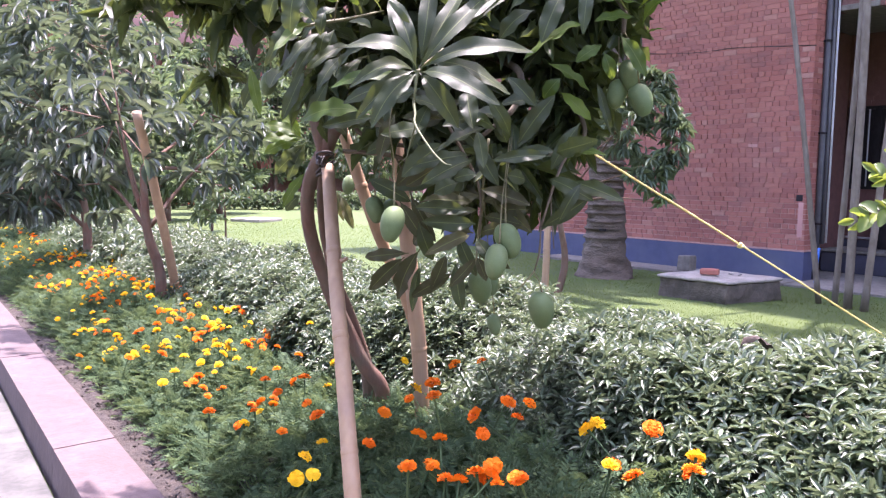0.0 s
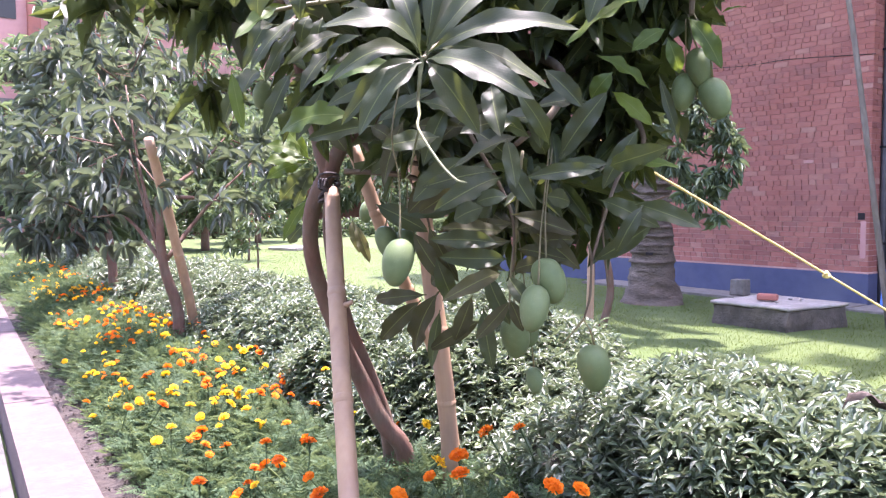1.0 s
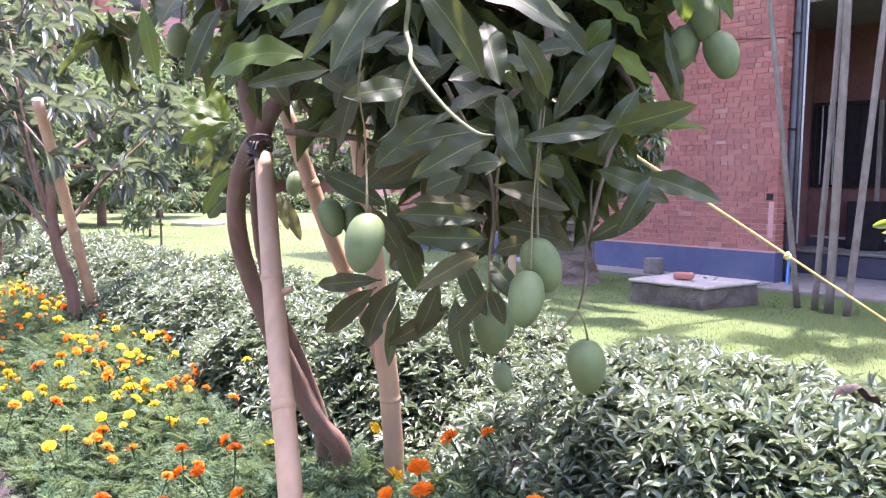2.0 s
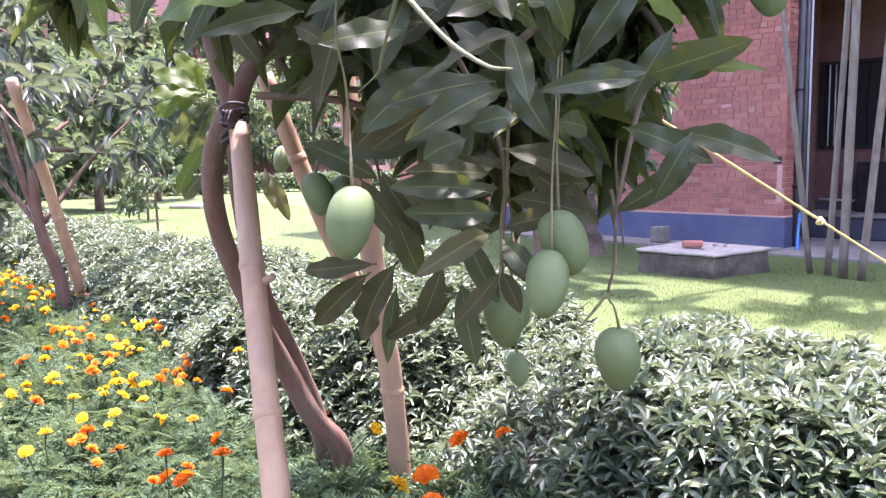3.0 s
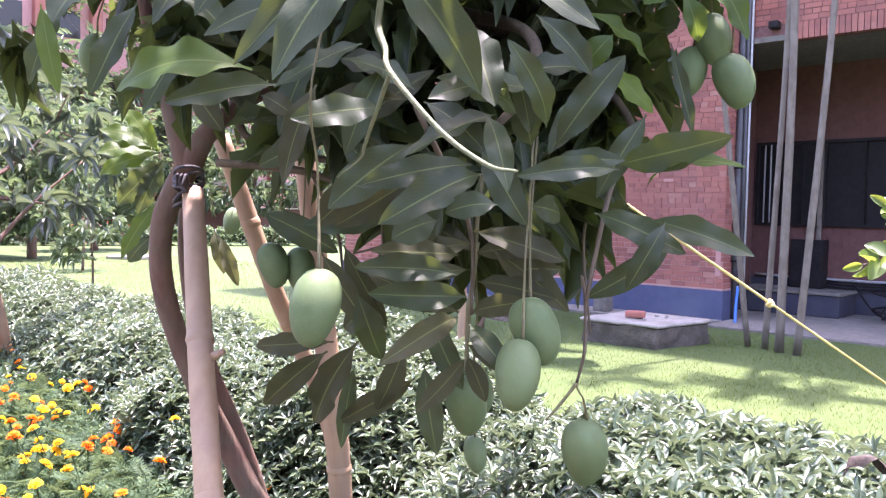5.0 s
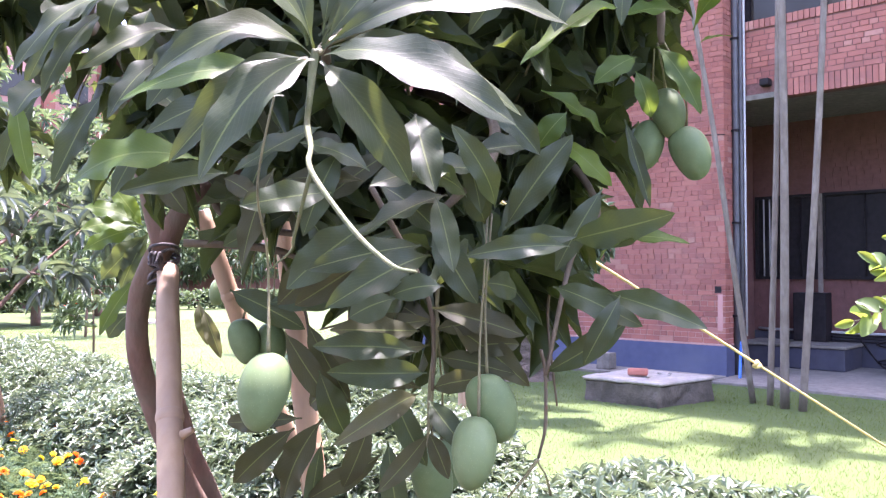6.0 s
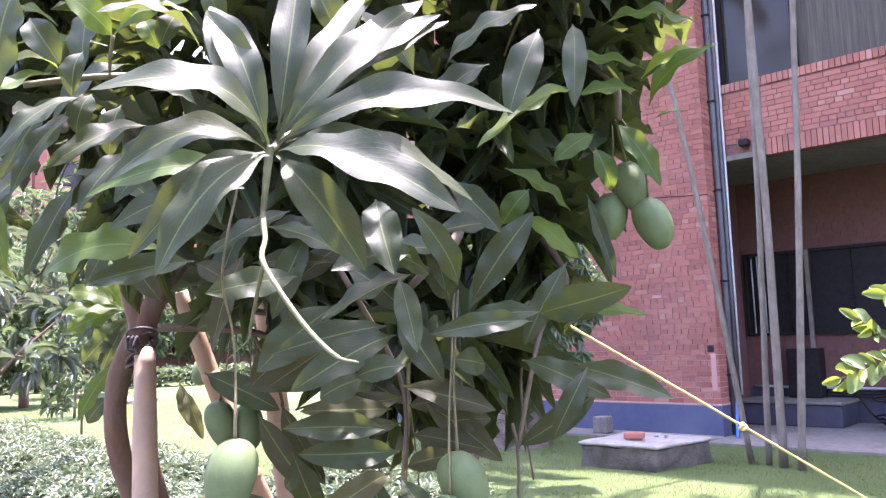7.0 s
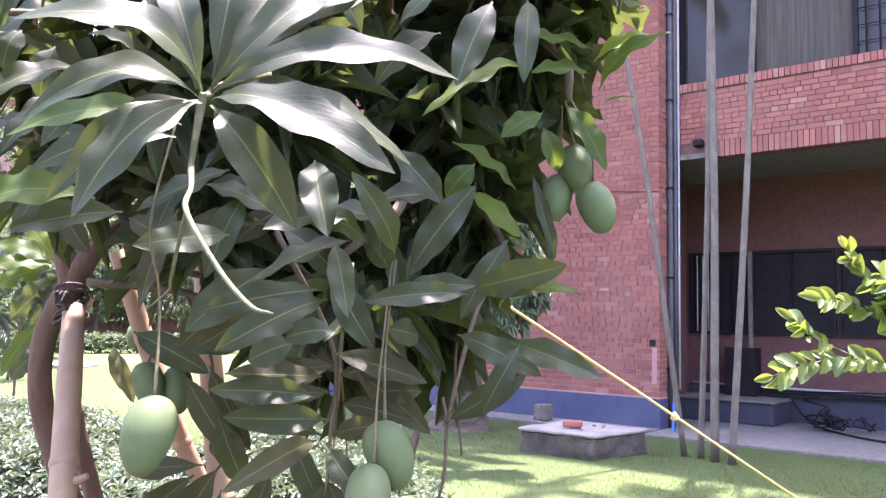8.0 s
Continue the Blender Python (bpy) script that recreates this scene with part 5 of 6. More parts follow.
# ---- hedge ----
def hedge_top(y):
    dips = 0.13 * math.exp(-((y - 1.6) / 0.35) ** 2) + 0.25 * math.exp(-((y - 6.0) / 0.40) ** 2) + 0.08 * math.exp(-((y - 3.4) / 0.3) ** 2)
    return 0.90 - 0.010 * max(0.0, y - 1.5) - dips + 0.08 * noise.noise(Vector((0.3, y * 1.1, 1)))


def hedge_point(a, y, shrink=1.0):
    """Point and outward way on the hedge's rounded section; a from 0 (front foot) to 1 (back foot)."""
    xc, hw, h = 4.48 + skew(y) * 0.9, 0.80, hedge_top(y)
    th = math.pi * (1 - a)
    c, s = math.cos(th), math.sin(th)
    x = xc + hw * shrink * math.copysign(abs(c) ** 0.78, c)
    z = 0.12 + (h - 0.12) * shrink * abs(s) ** 0.74
    lump = 0.15 * noise.noise(Vector((x * 1.7, y * 1.7, z * 1.7))) + 0.09 * noise.noise(Vector((x * 4, y * 4, z * 4)))
    n = np.array((c * 0.9, 0.0, s + 0.15))
    n /= np.linalg.norm(n)
    return np.array((x, y, z)) + n * lump, n


def hedge_run(y0, y1, clumps, leaf_len, per):
    h = thing("clipped_hedge", "clipped evergreen hedge with small glossy leaves", "hedge", (4.6 + skew((y0 + y1) / 2), (y0 + y1) / 2, 0.1), kind="stuff")
    g = np.random.default_rng(int(100 + y0 * 10))
    c, ax = [], []
    for _ in range(clumps):
        a = g.uniform(0.02, 0.5) if g.random() < 0.88 else g.uniform(0.5, 0.98)
        if g.random() < 0.55:
            u = g.uniform(-0.95, 0.8)
            a = 1 - math.acos(math.copysign(abs(u) ** (1 / 0.78), u)) / math.pi
        y = g.uniform(y0, y1)
        # sparse stretch under the tree; the dark core showing stands in for shade
        if 0.95 < y < 1.75 and a < 0.45 and g.random() < 0.62:
            continue
        p, n = hedge_point(a, y)
        c.append(p - n * abs(g.normal(0, 0.085)))
        ax.append(n + np.array((0, 0, 0.5)) + g.normal(0, 0.35, 3))
    rots, places, scales = whorl_leaves(c, ax, per, leaf_len, leaf_len * 0.140, g, (0.5, 1.45), 0.22)
    part("leaves", cloud("leaves", HEDGE_LEAF, rots, places, scales, M_HEDGE), h, kind="stuff")
    # dark sheet under the leaves, painted as the shade of the gaps
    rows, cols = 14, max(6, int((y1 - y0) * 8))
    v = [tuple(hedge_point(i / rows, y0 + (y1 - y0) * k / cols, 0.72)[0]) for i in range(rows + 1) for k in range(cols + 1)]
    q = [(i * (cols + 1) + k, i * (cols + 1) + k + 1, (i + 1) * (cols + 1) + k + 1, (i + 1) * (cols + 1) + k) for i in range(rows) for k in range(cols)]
    part("shade_core", mesh_of("shade_core", v, q, M_INNER, True), h, "dark core standing in for the shade between leaves", kind="stuff")


hedge_run(-2.5, 1.0, 10500, 0.057, 7)
hedge_run(1.0, 3.6, 8200, 0.052, 7)
hedge_run(3.6, 7.5, 5200, 0.060, 6)
hedge_run(7.5, 16.0, 2200, 0.11, 5)


M_DEAD = surface("dead_leaf_brown", [(0.25, (0.020, 0.014, 0.011)), (0.75, (0.060, 0.040, 0.030))], 30, 0.8, 0.4)
dead = thing("dead_leaf", "curled dark brown dead leaf lying on the hedge", "leaf", (4.25, 0.28, 0.90))
v, q, uv = leaf_grid(12, 4, lance, 0.5, 0.3, 1.0, 0.0)
curled = [(4.21 + 0.07 * py, 0.33 - 0.10 * py + 0.025 * px, 0.905 + 0.055 * math.sin(math.pi * py ** 0.8) + 0.03 * pz - 0.03 * abs(px)) for px, py, pz in v]
part("blade", mesh_of("blade", curled, q, M_DEAD, True, uv), dead)


# ---- marigolds ----
def frond():
    """A feathery compound leaf of length 1 along y."""
    v, q, uv = [], [], []
    for i in range(7):
        s = 0.16 + 0.13 * i
        l = 0.30 * math.sin(math.pi * (0.25 + 0.65 * s)) + 0.05
        for sg in (-1, 1):
            o = len(v)
            v += [(0, s, -0.25 * s * s), (sg * l * 0.5, s + 0.03, 0.03 - 0.25 * s * s), (sg * l, s + 0.17, -0.02 - 0.25 * s * s), (sg * l * 0.4, s + 0.12, 0.02 - 0.25 * s * s)]
            q.append((o, o + 1, o + 2, o + 3) if sg > 0 else (o, o + 3, o + 2, o + 1))
            uv += [(0.2, s)] * 4
    o = len(v)
    v += [(0, 0.95, -0.2), (0.06, 1.06, -0.26), (0, 1.22, -0.36), (-0.06, 1.06, -0.26), (0.008, 0, 0), (0.006, 1, -0.25), (-0.006, 1, -0.25), (-0.008, 0, 0)]
    q += [(o, o + 1, o + 2, o + 3), (o + 4, o + 5, o + 6, o + 7)]
    uv += [(0.2, 1)] * 8
    return np.array(v), np.array(q), np.array(uv)


def bed_height(x, y):
    """Top of the marigold foliage."""
    s = min(1.0, max(0.0, (x - skew(y) - 2.90) / 0.5))
    near = 0.12 * max(0.0, min(1.0, 1.6 - y * 0.8))
    return 0.20 + (0.30 + near) * s ** 0.6 + 0.05 * noise.noise(Vector((x * 3, y * 3, 7))) + 0.07 * noise.noise(Vector((x * 7.5, y * 7.5, 2)))


bed = thing("marigold_bed", "bed of ferny marigold plants with orange and yellow blooms", "flowers", (3.3, 2.0, 0.17))
g = np.random.default_rng(21)
for y0, y1, n, size in ((-1.2, 3.5, 12500, 0.088), (3.5, 8.0, 6500, 0.11), (8.0, 18.0, 4500, 0.17)):
    y = g.uniform(y0, y1, n)
    x = 2.88 + 0.085 * (y - 2) + 1.07 * g.beta(1.2, 1.1, n)
    top = np.array([bed_height(a, b) for a, b in zip(x, y)])
    z = 0.17 + (top - 0.17) * np.clip(g.beta(2.6, 1.0, n), 0.05, 1)
    ydir = np.stack([g.normal(-0.15, 0.7, n), g.normal(-0.1, 0.7, n), g.uniform(0.1, 1.0, n)], 1)
    hint = np.tile((0.0, 0.0, 1.0), (n, 1)) + g.normal(0, 0.3, (n, 3))
    sc = size * g.uniform(0.7, 1.25, n)
    part("foliage", cloud("foliage", frond(), frames_from(ydir, hint), np.stack([x, y, z - 0.04], 1), np.stack([sc, sc, sc], 1), M_FERN), bed, kind="stuff")


def bloom_mesh(mat, seed):
    """A ruffled marigold head, 1 across, on a green cup."""
    r = np.random.default_rng(seed)
    v, tri = [(0, 0, 0.02)], []
    for ring, (count, reach, lift) in enumerate(((13, 0.50, 0.02), (11, 0.42, 0.14), (9, 0.31, 0.24), (6, 0.18, 0.30))):
        base = len(v)
        for k in range(count):
            a = 2 * math.pi * (k + 0.5 * (ring % 2)) / count
            v.append((0.05 * math.cos(a), 0.05 * math.sin(a), lift - 0.03))
        for k in range(count):
            a = 2 * math.pi * (k + 0.5 + 0.5 * (ring % 2)) / count + r.normal(0, 0.08)
            w = 0.85 * math.pi * reach / count * 1.5
            l = reach * r.uniform(0.88, 1.1)
            c, s = math.cos(a), math.sin(a)
            o, k0, k1 = len(v), base + k, base + (k + 1) % count
            for d, e, h in ((l, 1.0, lift + 0.05 * r.normal()), (l * 1.05, 0.0, lift + 0.06 + 0.04 * r.normal()), (l, -1.0, lift + 0.05 * r.normal())):
                v.append((d * c - e * w * s, d * s + e * w * c, h))
            tri += [(0, k0, k1), (k0, k1, o), (k0, o, o + 1), (k0, o + 1, o + 2)]
    return mesh_of("bloom", v, tri, mat, False)


BLOOMS = {m.name: [bloom_mesh(m, k) for k in range(3)] for m in (M_ORANGE, M_YELLOW)}
STALK = mesh_of("flower_stalk", *tube_data([(0, 0, -2.6), (0.06, 0.03, -1.2), (0, 0, 0.05)], [0.05, 0.05, 0.09], 5, 3), M_FERN, True)


def bloom(p, mat, size, g):
    at = Matrix.Translation(Vector(p) - Vector((3.3, 2.0, 0.15)))
    turn = Euler((g.normal(-0.1, 0.35), g.normal(-0.25, 0.35), g.uniform(0, 6.28))).to_matrix().to_4x4()
    ob = new("bloom", BLOOMS[mat.name][int(g.integers(3))])
    ob.parent = bed
    ob.matrix_basis = at @ turn @ Matrix.Scale(size, 4)
    st = new("flower_stalk", STALK)
    st.parent = ob


ORANGE_NEAR = [(3.14, 1.55, 0.69), (2.93, 1.56, 0.59), (3.02, 1.32, 0.66), (2.99, 1.2, 0.65), (2.88, 1.25, 0.6), (3.09, 1.78, 0.64), (3.04, 1.58, 0.64), (3.19, 0.61, 0.76), (3.13, 0.51, 0.74), (3.05, 0.71, 0.7), (3.16, 0.9, 0.75), (3.2, 0.82, 0.77), (3.25, 0.89, 0.79), (3.35, 0.89, 0.84), (3.4, 0.81, 0.86), (3.27, 0.55, 0.8), (3.29, 0.48, 0.81), (3.23, 0.47, 0.78), (2.94, 0.62, 0.65), (2.97, 0.55, 0.67), (2.95, 0.83, 0.66), (3.06, 0.62, 0.71), (3.03, 0.37, 0.69), (3.0, 0.38, 0.68), (3.04, 0.28, 0.7), (2.95, 0.46, 0.66), (3.24, -0.11, 0.79), (3.18, 0.01, 0.76), (3.33, 0.07, 0.83), (2.86, 1.81, 0.54), (3.08, 0.93, 0.71)]
ORANGE_FAR = [(3.71, 5.26, 0.45), (4.03, 5.8, 0.45), (4.37, 5.19, 0.5), (4.45, 5.16, 0.55), (4.39, 6.0, 0.45), (3.02, 3.25, 0.47), (3.1, 2.97, 0.53), (3.3, 2.93, 0.62), (4.5, 7.47, 0.45), (3.67, 4.12, 0.55), (3.49, 6.58, 0.45), (4.9, 13.36, 0.5), (4.05, 10.43, 0.45)]
CLUMP = [(2.87, 0.52), (2.92, 0.48), (2.89, 0.39), (2.91, 0.36), (2.98, 0.37), (2.99, 0.32), (2.97, 0.28), (3.04, 0.27), (3.05, 0.38), (3.32, 0.19), (3.29, 0.1), (3.44, 0.02), (3.53, 0.07)]
YELLOW_ALL = [(3.1, 2.46, 0.58), (3.29, 2.38, 0.67), (3.32, 1.14, 0.81), (3.21, 0.93, 0.77), (3.26, 0.23, 0.8), (3.3, 0.23, 0.81), (3.18, 0.09, 0.76), (3.28, -0.09, 0.81), (2.75, 0.92, 0.57), (2.79, 0.89, 0.58), (2.82, 0.99, 0.6), (2.89, 1.0, 0.63), (3.66, 2.4, 0.72), (3.48, 5.77, 0.45), (3.17, 3.94, 0.46), (3.22, 5.11, 0.45), (3.42, 7.34, 0.45), (3.04, 4.81, 0.45), (3.01, 2.56, 0.53), (2.93, 2.5, 0.5), (3.26, 4.53, 0.45), (3.94, 4.51, 0.51), (3.79, 5.96, 0.45), (4.26, 7.08, 0.45), (3.35, 2.87, 0.65), (3.11, 4.27, 0.45), (2.93, 1.51, 0.6), (2.86, 1.5, 0.57)]
for p in ORANGE_NEAR + ORANGE_FAR + [(x, y, 0.70) for x, y in CLUMP]:
    bloom(p, M_ORANGE, 0.046 * g.uniform(0.75, 1.2), g)
for p in YELLOW_ALL:
    bloom(p, M_YELLOW, 0.043 * g.uniform(0.75, 1.2), g)
for _ in range(170):
    y = 1.9 + 13.1 * g.beta(1.1, 1.4)
    x = 3.0 + 0.085 * (y - 2) + g.uniform(0, 0.92)
    mat = M_YELLOW if g.random() < 0.36 + 0.03 * y else M_ORANGE
    for _ in range(int(g.integers(1, 6))):
        a, b = x + g.normal(0, 0.055), y + g.normal(0, 0.07)
        bloom((a, b, bed_height(a, b) + g.uniform(0.0, 0.05)), mat, 0.044 * g.uniform(0.65, 1.25), g)


# ---- second row of trees, saplings, far planting ----
def leafy_tree(name, label, base, trunk, shoots_at, n, per, length, mat, seed, sag=0.35):
    """A small tree: trunk line, limbs to clumps of shoots, leaves joined."""
    g = np.random.default_rng(seed)
    t = thing(name, label, "tree", base)
    pts = [tuple(np.array(base) + np.array(p[:3])) for p in trunk]
    part("trunk", tube("trunk", pts, [p[3] for p in trunk], M_BARK, 10, 6, 0.1), t)
    c, ax = [], []
    for (px, py, pz, rx, ry, rz, w) in shoots_at:
        mid = np.array(base) + np.array((px, py, pz))
        k0 = len(pts) - 1 - int(g.integers(2))
        root = np.array(pts[k0])
        bend = (root + mid) / 2 + g.normal(0, 0.06, 3)
        part("limb", tube("limb", [tuple(root), tuple(bend), tuple(mid)], [trunk[-1][3] * 0.8, trunk[-1][3] * 0.5, trunk[-1][3] * 0.22], M_BARK, 7, 5, 0.1), t)
        for _ in range(int(n * w)):
            d = g.normal(0, 1, 3)
            d *= g.uniform(0.35, 1) ** 0.5 / np.linalg.norm(d)
            q = mid + d * np.array((rx, ry, rz))
            c.append(q)
            ax.append(d * 0.7 + np.array((0, 0, 0.35)) + g.normal(0, 0.4, 3))
            if g.random() < 0.25:
                part("twig", tube("twig", [tuple(mid + d * np.array((rx, ry, rz)) * 0.25), tuple(q)], [0.007, 0.004], M_BARK, 5, 2), t)
    rots, places, scales = whorl_leaves(c, ax, per, length, length * 0.105, g, (0.5, 1.4), sag)
    part("crown", cloud("crown", LEAF_LOW if length < 0.28 else FAR_LEAF, rots, places, scales, mat), t, kind="stuff")
    return t


leafy_tree("mango_tree", "mango sapling with grey-green leaves tied to a stake", (3.95, 5.35, 0.15), [(0, 0, 0, 0.05), (0, -0.05, 0.5, 0.045), (-0.12, -0.1, 0.9, 0.035), (-0.15, -0.1, 1.4, 0.025)],
           [(-0.35, -0.1, 1.75, 0.5, 0.6, 0.45, 1), (-0.2, 0.5, 2.3, 0.6, 0.6, 0.5, 1), (0.5, 0.2, 1.9, 0.35, 0.4, 0.35, 0.5), (-0.5, 0.4, 1.25, 0.4, 0.4, 0.3, 0.5), (0.60, -0.1, 1.68, 0.32, 0.32, 0.25, 0.5), (0.38, -0.15, 1.36, 0.28, 0.28, 0.15, 0.3)], 24, 9, 0.17, M_LEAF_GREY, 31, sag=0.55)
stake([(4.12, 5.42, 0.12), (4.083, 5.35, 0.598), (3.85, 5.08, 1.3), (3.61, 4.81, 1.95)], 0.036, (0.1, 0.35, 0.62, 0.85), "tan bamboo stake leaning on the second mango tree")
leafy_tree("mango_tree", "dark leafy mango tree further along the bed", (4.3, 8.6, 0.15), [(0, 0, 0, 0.06), (0, 0, 0.7, 0.05), (-0.1, 0, 1.5, 0.035)],
           [(-0.3, 0, 2.0, 0.7, 0.8, 0.7, 1), (0.0, 0.4, 2.9, 0.8, 0.8, 0.7, 1), (-0.5, 0.2, 1.2, 0.5, 0.5, 0.4, 0.6)], 70, 9, 0.22, M_LEAF_GREY, 32, sag=0.7)
leafy_tree("mango_tree", "dark leafy mango tree further along the bed", (4.8, 12.6, 0.15), [(0, 0, 0, 0.06), (0, 0, 0.7, 0.05), (-0.1, 0, 1.6, 0.035)],
           [(-0.3, 0, 2.0, 0.9, 0.9, 0.9, 1), (0.2, 0.4, 3.2, 1.0, 1.0, 0.9, 1)], 70, 9, 0.26, M_LEAF_GREY, 33, sag=0.7)
leafy_tree("sapling", "thin sapling pair with light green leaves on the lawn", (10.4, 19.1, 0), [(0, 0, 0, 0.035), (0.02, 0, 0.8, 0.03), (0, 0.05, 1.5, 0.02)],
           [(0, 0, 1.9, 0.8, 0.8, 0.5, 1), (-0.5, 0.3, 1.4, 0.6, 0.6, 0.35, 0.6), (0.2, 0.1, 2.5, 0.6, 0.6, 0.4, 0.5)], 46, 8, 0.22, M_FAR, 34)
leafy_tree("sapling", "small light green sapling on the sunny lawn", (7.2, 11.2, 0), [(0, 0, 0, 0.02), (0, 0, 0.7, 0.016), (0, 0.05, 1.1, 0.01)],
           [(0, 0, 1.35, 0.4, 0.4, 0.35, 1), (-0.2, 0.1, 0.9, 0.3, 0.3, 0.2, 0.6)], 22, 8, 0.18, M_LEAF_PALE, 35)
leafy_tree("lawn_tree", "small drooping-leaved tree in front of the brick wall", (9.4, 5.95, 0), [(-0.28, -0.36, 0, 0.05), (-0.20, -0.42, 0.5, 0.045), (-0.28, -0.36, 1.2, 0.032), (0.1, -0.1, 2.2, 0.022)],
           [(0.09, -1.52, 2.38, 0.24, 0.24, 0.30, 0.8), (0.2, -1.66, 1.99, 0.20, 0.2, 0.30, 0.6), (-0.02, -1.52, 1.66, 0.24, 0.24, 0.26, 0.5), (0.10, -1.62, 1.27, 0.10, 0.1, 0.2, 0.12), (-0.2, -1.3, 2.18, 0.25, 0.25, 0.45, 0.6), (0.03, -1.44, 2.68, 0.20, 0.2, 0.14, 0.3), (-0.44, -1.07, 2.44, 0.3, 0.35, 0.5, 0.8), (-0.5, -0.2, 2.9, 0.5, 0.6, 0.5, 0.8)], 40, 10, 0.16, M_LEAF_PALE, 36, sag=0.9)

stake([(9.02, 5.70, 0.0), (9.04, 5.70, 0.7), (9.05, 5.70, 1.5)], 0.045, (0.2, 0.5, 0.8), "weathered tan bamboo stake beside the small lawn tree")

GARDEN = ((12, 35, 5.5, 2.6), (16.5, 37, 7.5, 3.2), (21.5, 36.5, 6.5, 3.0), (26, 35, 7.5, 3.4), (8.5, 30, 6.0, 2.6), (30, 32, 8.0, 3.6), (7.6, 22, 5.0, 2.0), (19, 42, 11, 4.2), (27, 41, 12, 4.6), (12, 41, 11, 4.2), (6.5, 38, 9, 3.6), (6.3, 17, 4.2, 1.5), (11.2, 24.5, 4.8, 1.9), (14.8, 28.5, 5.2, 2.1), (9.6, 26, 5.5, 2.2), (13.5, 45, 15, 5), (22, 44.5, 15, 5))
for k, (x, y, h, w) in enumerate(GARDEN):
    leafy_tree("garden_tree", "bushy green tree at the far side of the lawn", (x, y, 0), [(0, 0, 0, 0.14), (0, 0, h * 0.3, 0.11), (0.1, 0, h * 0.6, 0.07)],
               [(0, 0, h * 0.70, w * 0.8, w * 0.8, h * 0.3, 1), (w * 0.4, 0.3, h * 0.42, w * 0.6, w * 0.6, h * 0.24, 0.7), (-w * 0.4, -0.2, h * 0.38, w * 0.6, w * 0.6, h * 0.24, 0.7)], 90, 9, 0.30 + 0.03 * h, M_FAR, 40 + k)


def low_hedge(x0, y0, x1, y1, h, w, n, leaf, mat, name, label):
    g = np.random.default_rng(int(x0 * 3 + y0))
    t = thing(name, label, "hedge", ((x0 + x1) / 2, (y0 + y1) / 2, 0), kind="stuff")
    s = g.uniform(0, 1, n)
    d = np.array((x1 - x0, y1 - y0, 0.0))
    d /= np.linalg.norm(d)
    side = np.array((-d[1], d[0], 0))
    a = g.uniform(0, math.pi, n)
    p = np.stack([x0 + (x1 - x0) * s, y0 + (y1 - y0) * s, np.zeros(n)], 1) + side[None] * (w * np.cos(a))[:, None]
    p[:, 2] = h * np.sin(a) ** 0.6 * g.uniform(0.7, 1.05, n)
    rots, places, scales = whorl_leaves(p, [np.array((0, -0.4, 0.7)) + g.normal(0, 0.5, 3) for _ in range(n)], 5, leaf, leaf * 0.2, g)
    part("leaves", cloud("leaves", HEDGE_LEAF, rots, places, scales, mat), t, kind="stuff")


low_hedge(10, 35, 34, 26, 0.75, 0.5, 2200, 0.26, M_FAR, "border_hedge", "low clipped border hedge at the end of the lawn")
low_hedge(15.5, 34.6, 18.5, 33.4, 0.95, 0.3, 70, 0.26, M_RED, "red_shrubs", "red-leaved shrubs behind the border hedge")

# unseen trees added to block side skylight and fill the panes' reflections
for k, (x, y, h, w) in enumerate(((-4.5, -5, 9, 3.6), (-5, 2.0, 10, 3.9), (-9, 11, 19, 5.0), (-5.5, 7.5, 10, 3.8), (-3, -12, 10, 4.0), (3, -13, 9, 3.8), (-14, -2, 13, 5.0), (-13, 20, 9, 4.0))):
    leafy_tree("unseen_roadside_tree", "unseen leafy tree added across the path", (x, y, 0), [(0, 0, 0, 0.18), (0, 0, h * 0.3, 0.15), (0.1, 0, h * 0.6, 0.09)],
               [(0, 0, h * 0.70, w * 0.8, w * 0.8, h * 0.3, 1), (w * 0.4, 0.3, h * 0.5, w * 0.6, w * 0.6, h * 0.24, 0.7), (-w * 0.4, -0.2, h * 0.45, w * 0.6, w * 0.6, h * 0.24, 0.7)], 85, 8, 0.5, M_FAR, 70 + k)

boundary = thing("boundary_wall", "low maroon wall behind the border hedge", "wall", (19, 37.5, 0))
part("wall", box("wall", (8, 37.2, 0), (32, 37.5, 1.7), M_MAROON, 0.03), boundary)
part("coping", box("coping", (7.9, 37.1, 1.701), (32.1, 37.6, 1.8), M_CONC, 0.02), boundary, "grey concrete coping")

# far building behind the garden
far_house = thing("far_building", "distant pinkish brick building behind the garden trees", "building", (16, 46, 0))
part("wall", box("wall", (-6, 46, 0), (46, 54, 14.5), M_PINK), far_house)
part("ledge", box("ledge", (2, 45.4, 3.2), (46, 46.0, 3.7), M_CONC), far_house, "grey concrete ledge")
part("ledge", box("ledge", (2, 45.4, 6.6), (46, 46.0, 7.0), M_CONC), far_house, "grey concrete ledge")
for k in range(14):
    x = 3.5 + 3.1 * k
    part("column", box("column", (x, 45.5, 0), (x + 0.6, 45.99, 14.5), M_BRICK), far_house, "reddish brick column")
    for z in (0.9, 4.5, 7.9, 11.2):
        part("window", box("window", (x + 1.0, 45.96, z), (x + 2.6, 45.99, z + 1.5), M_GLASS), far_house, "dark window")

# compound-leaved shrub on the lawn by the rope
shrub = thing("shrub", "young shrub with rounded bright green leaflets", "shrub", (6.95, 0.15, 0))
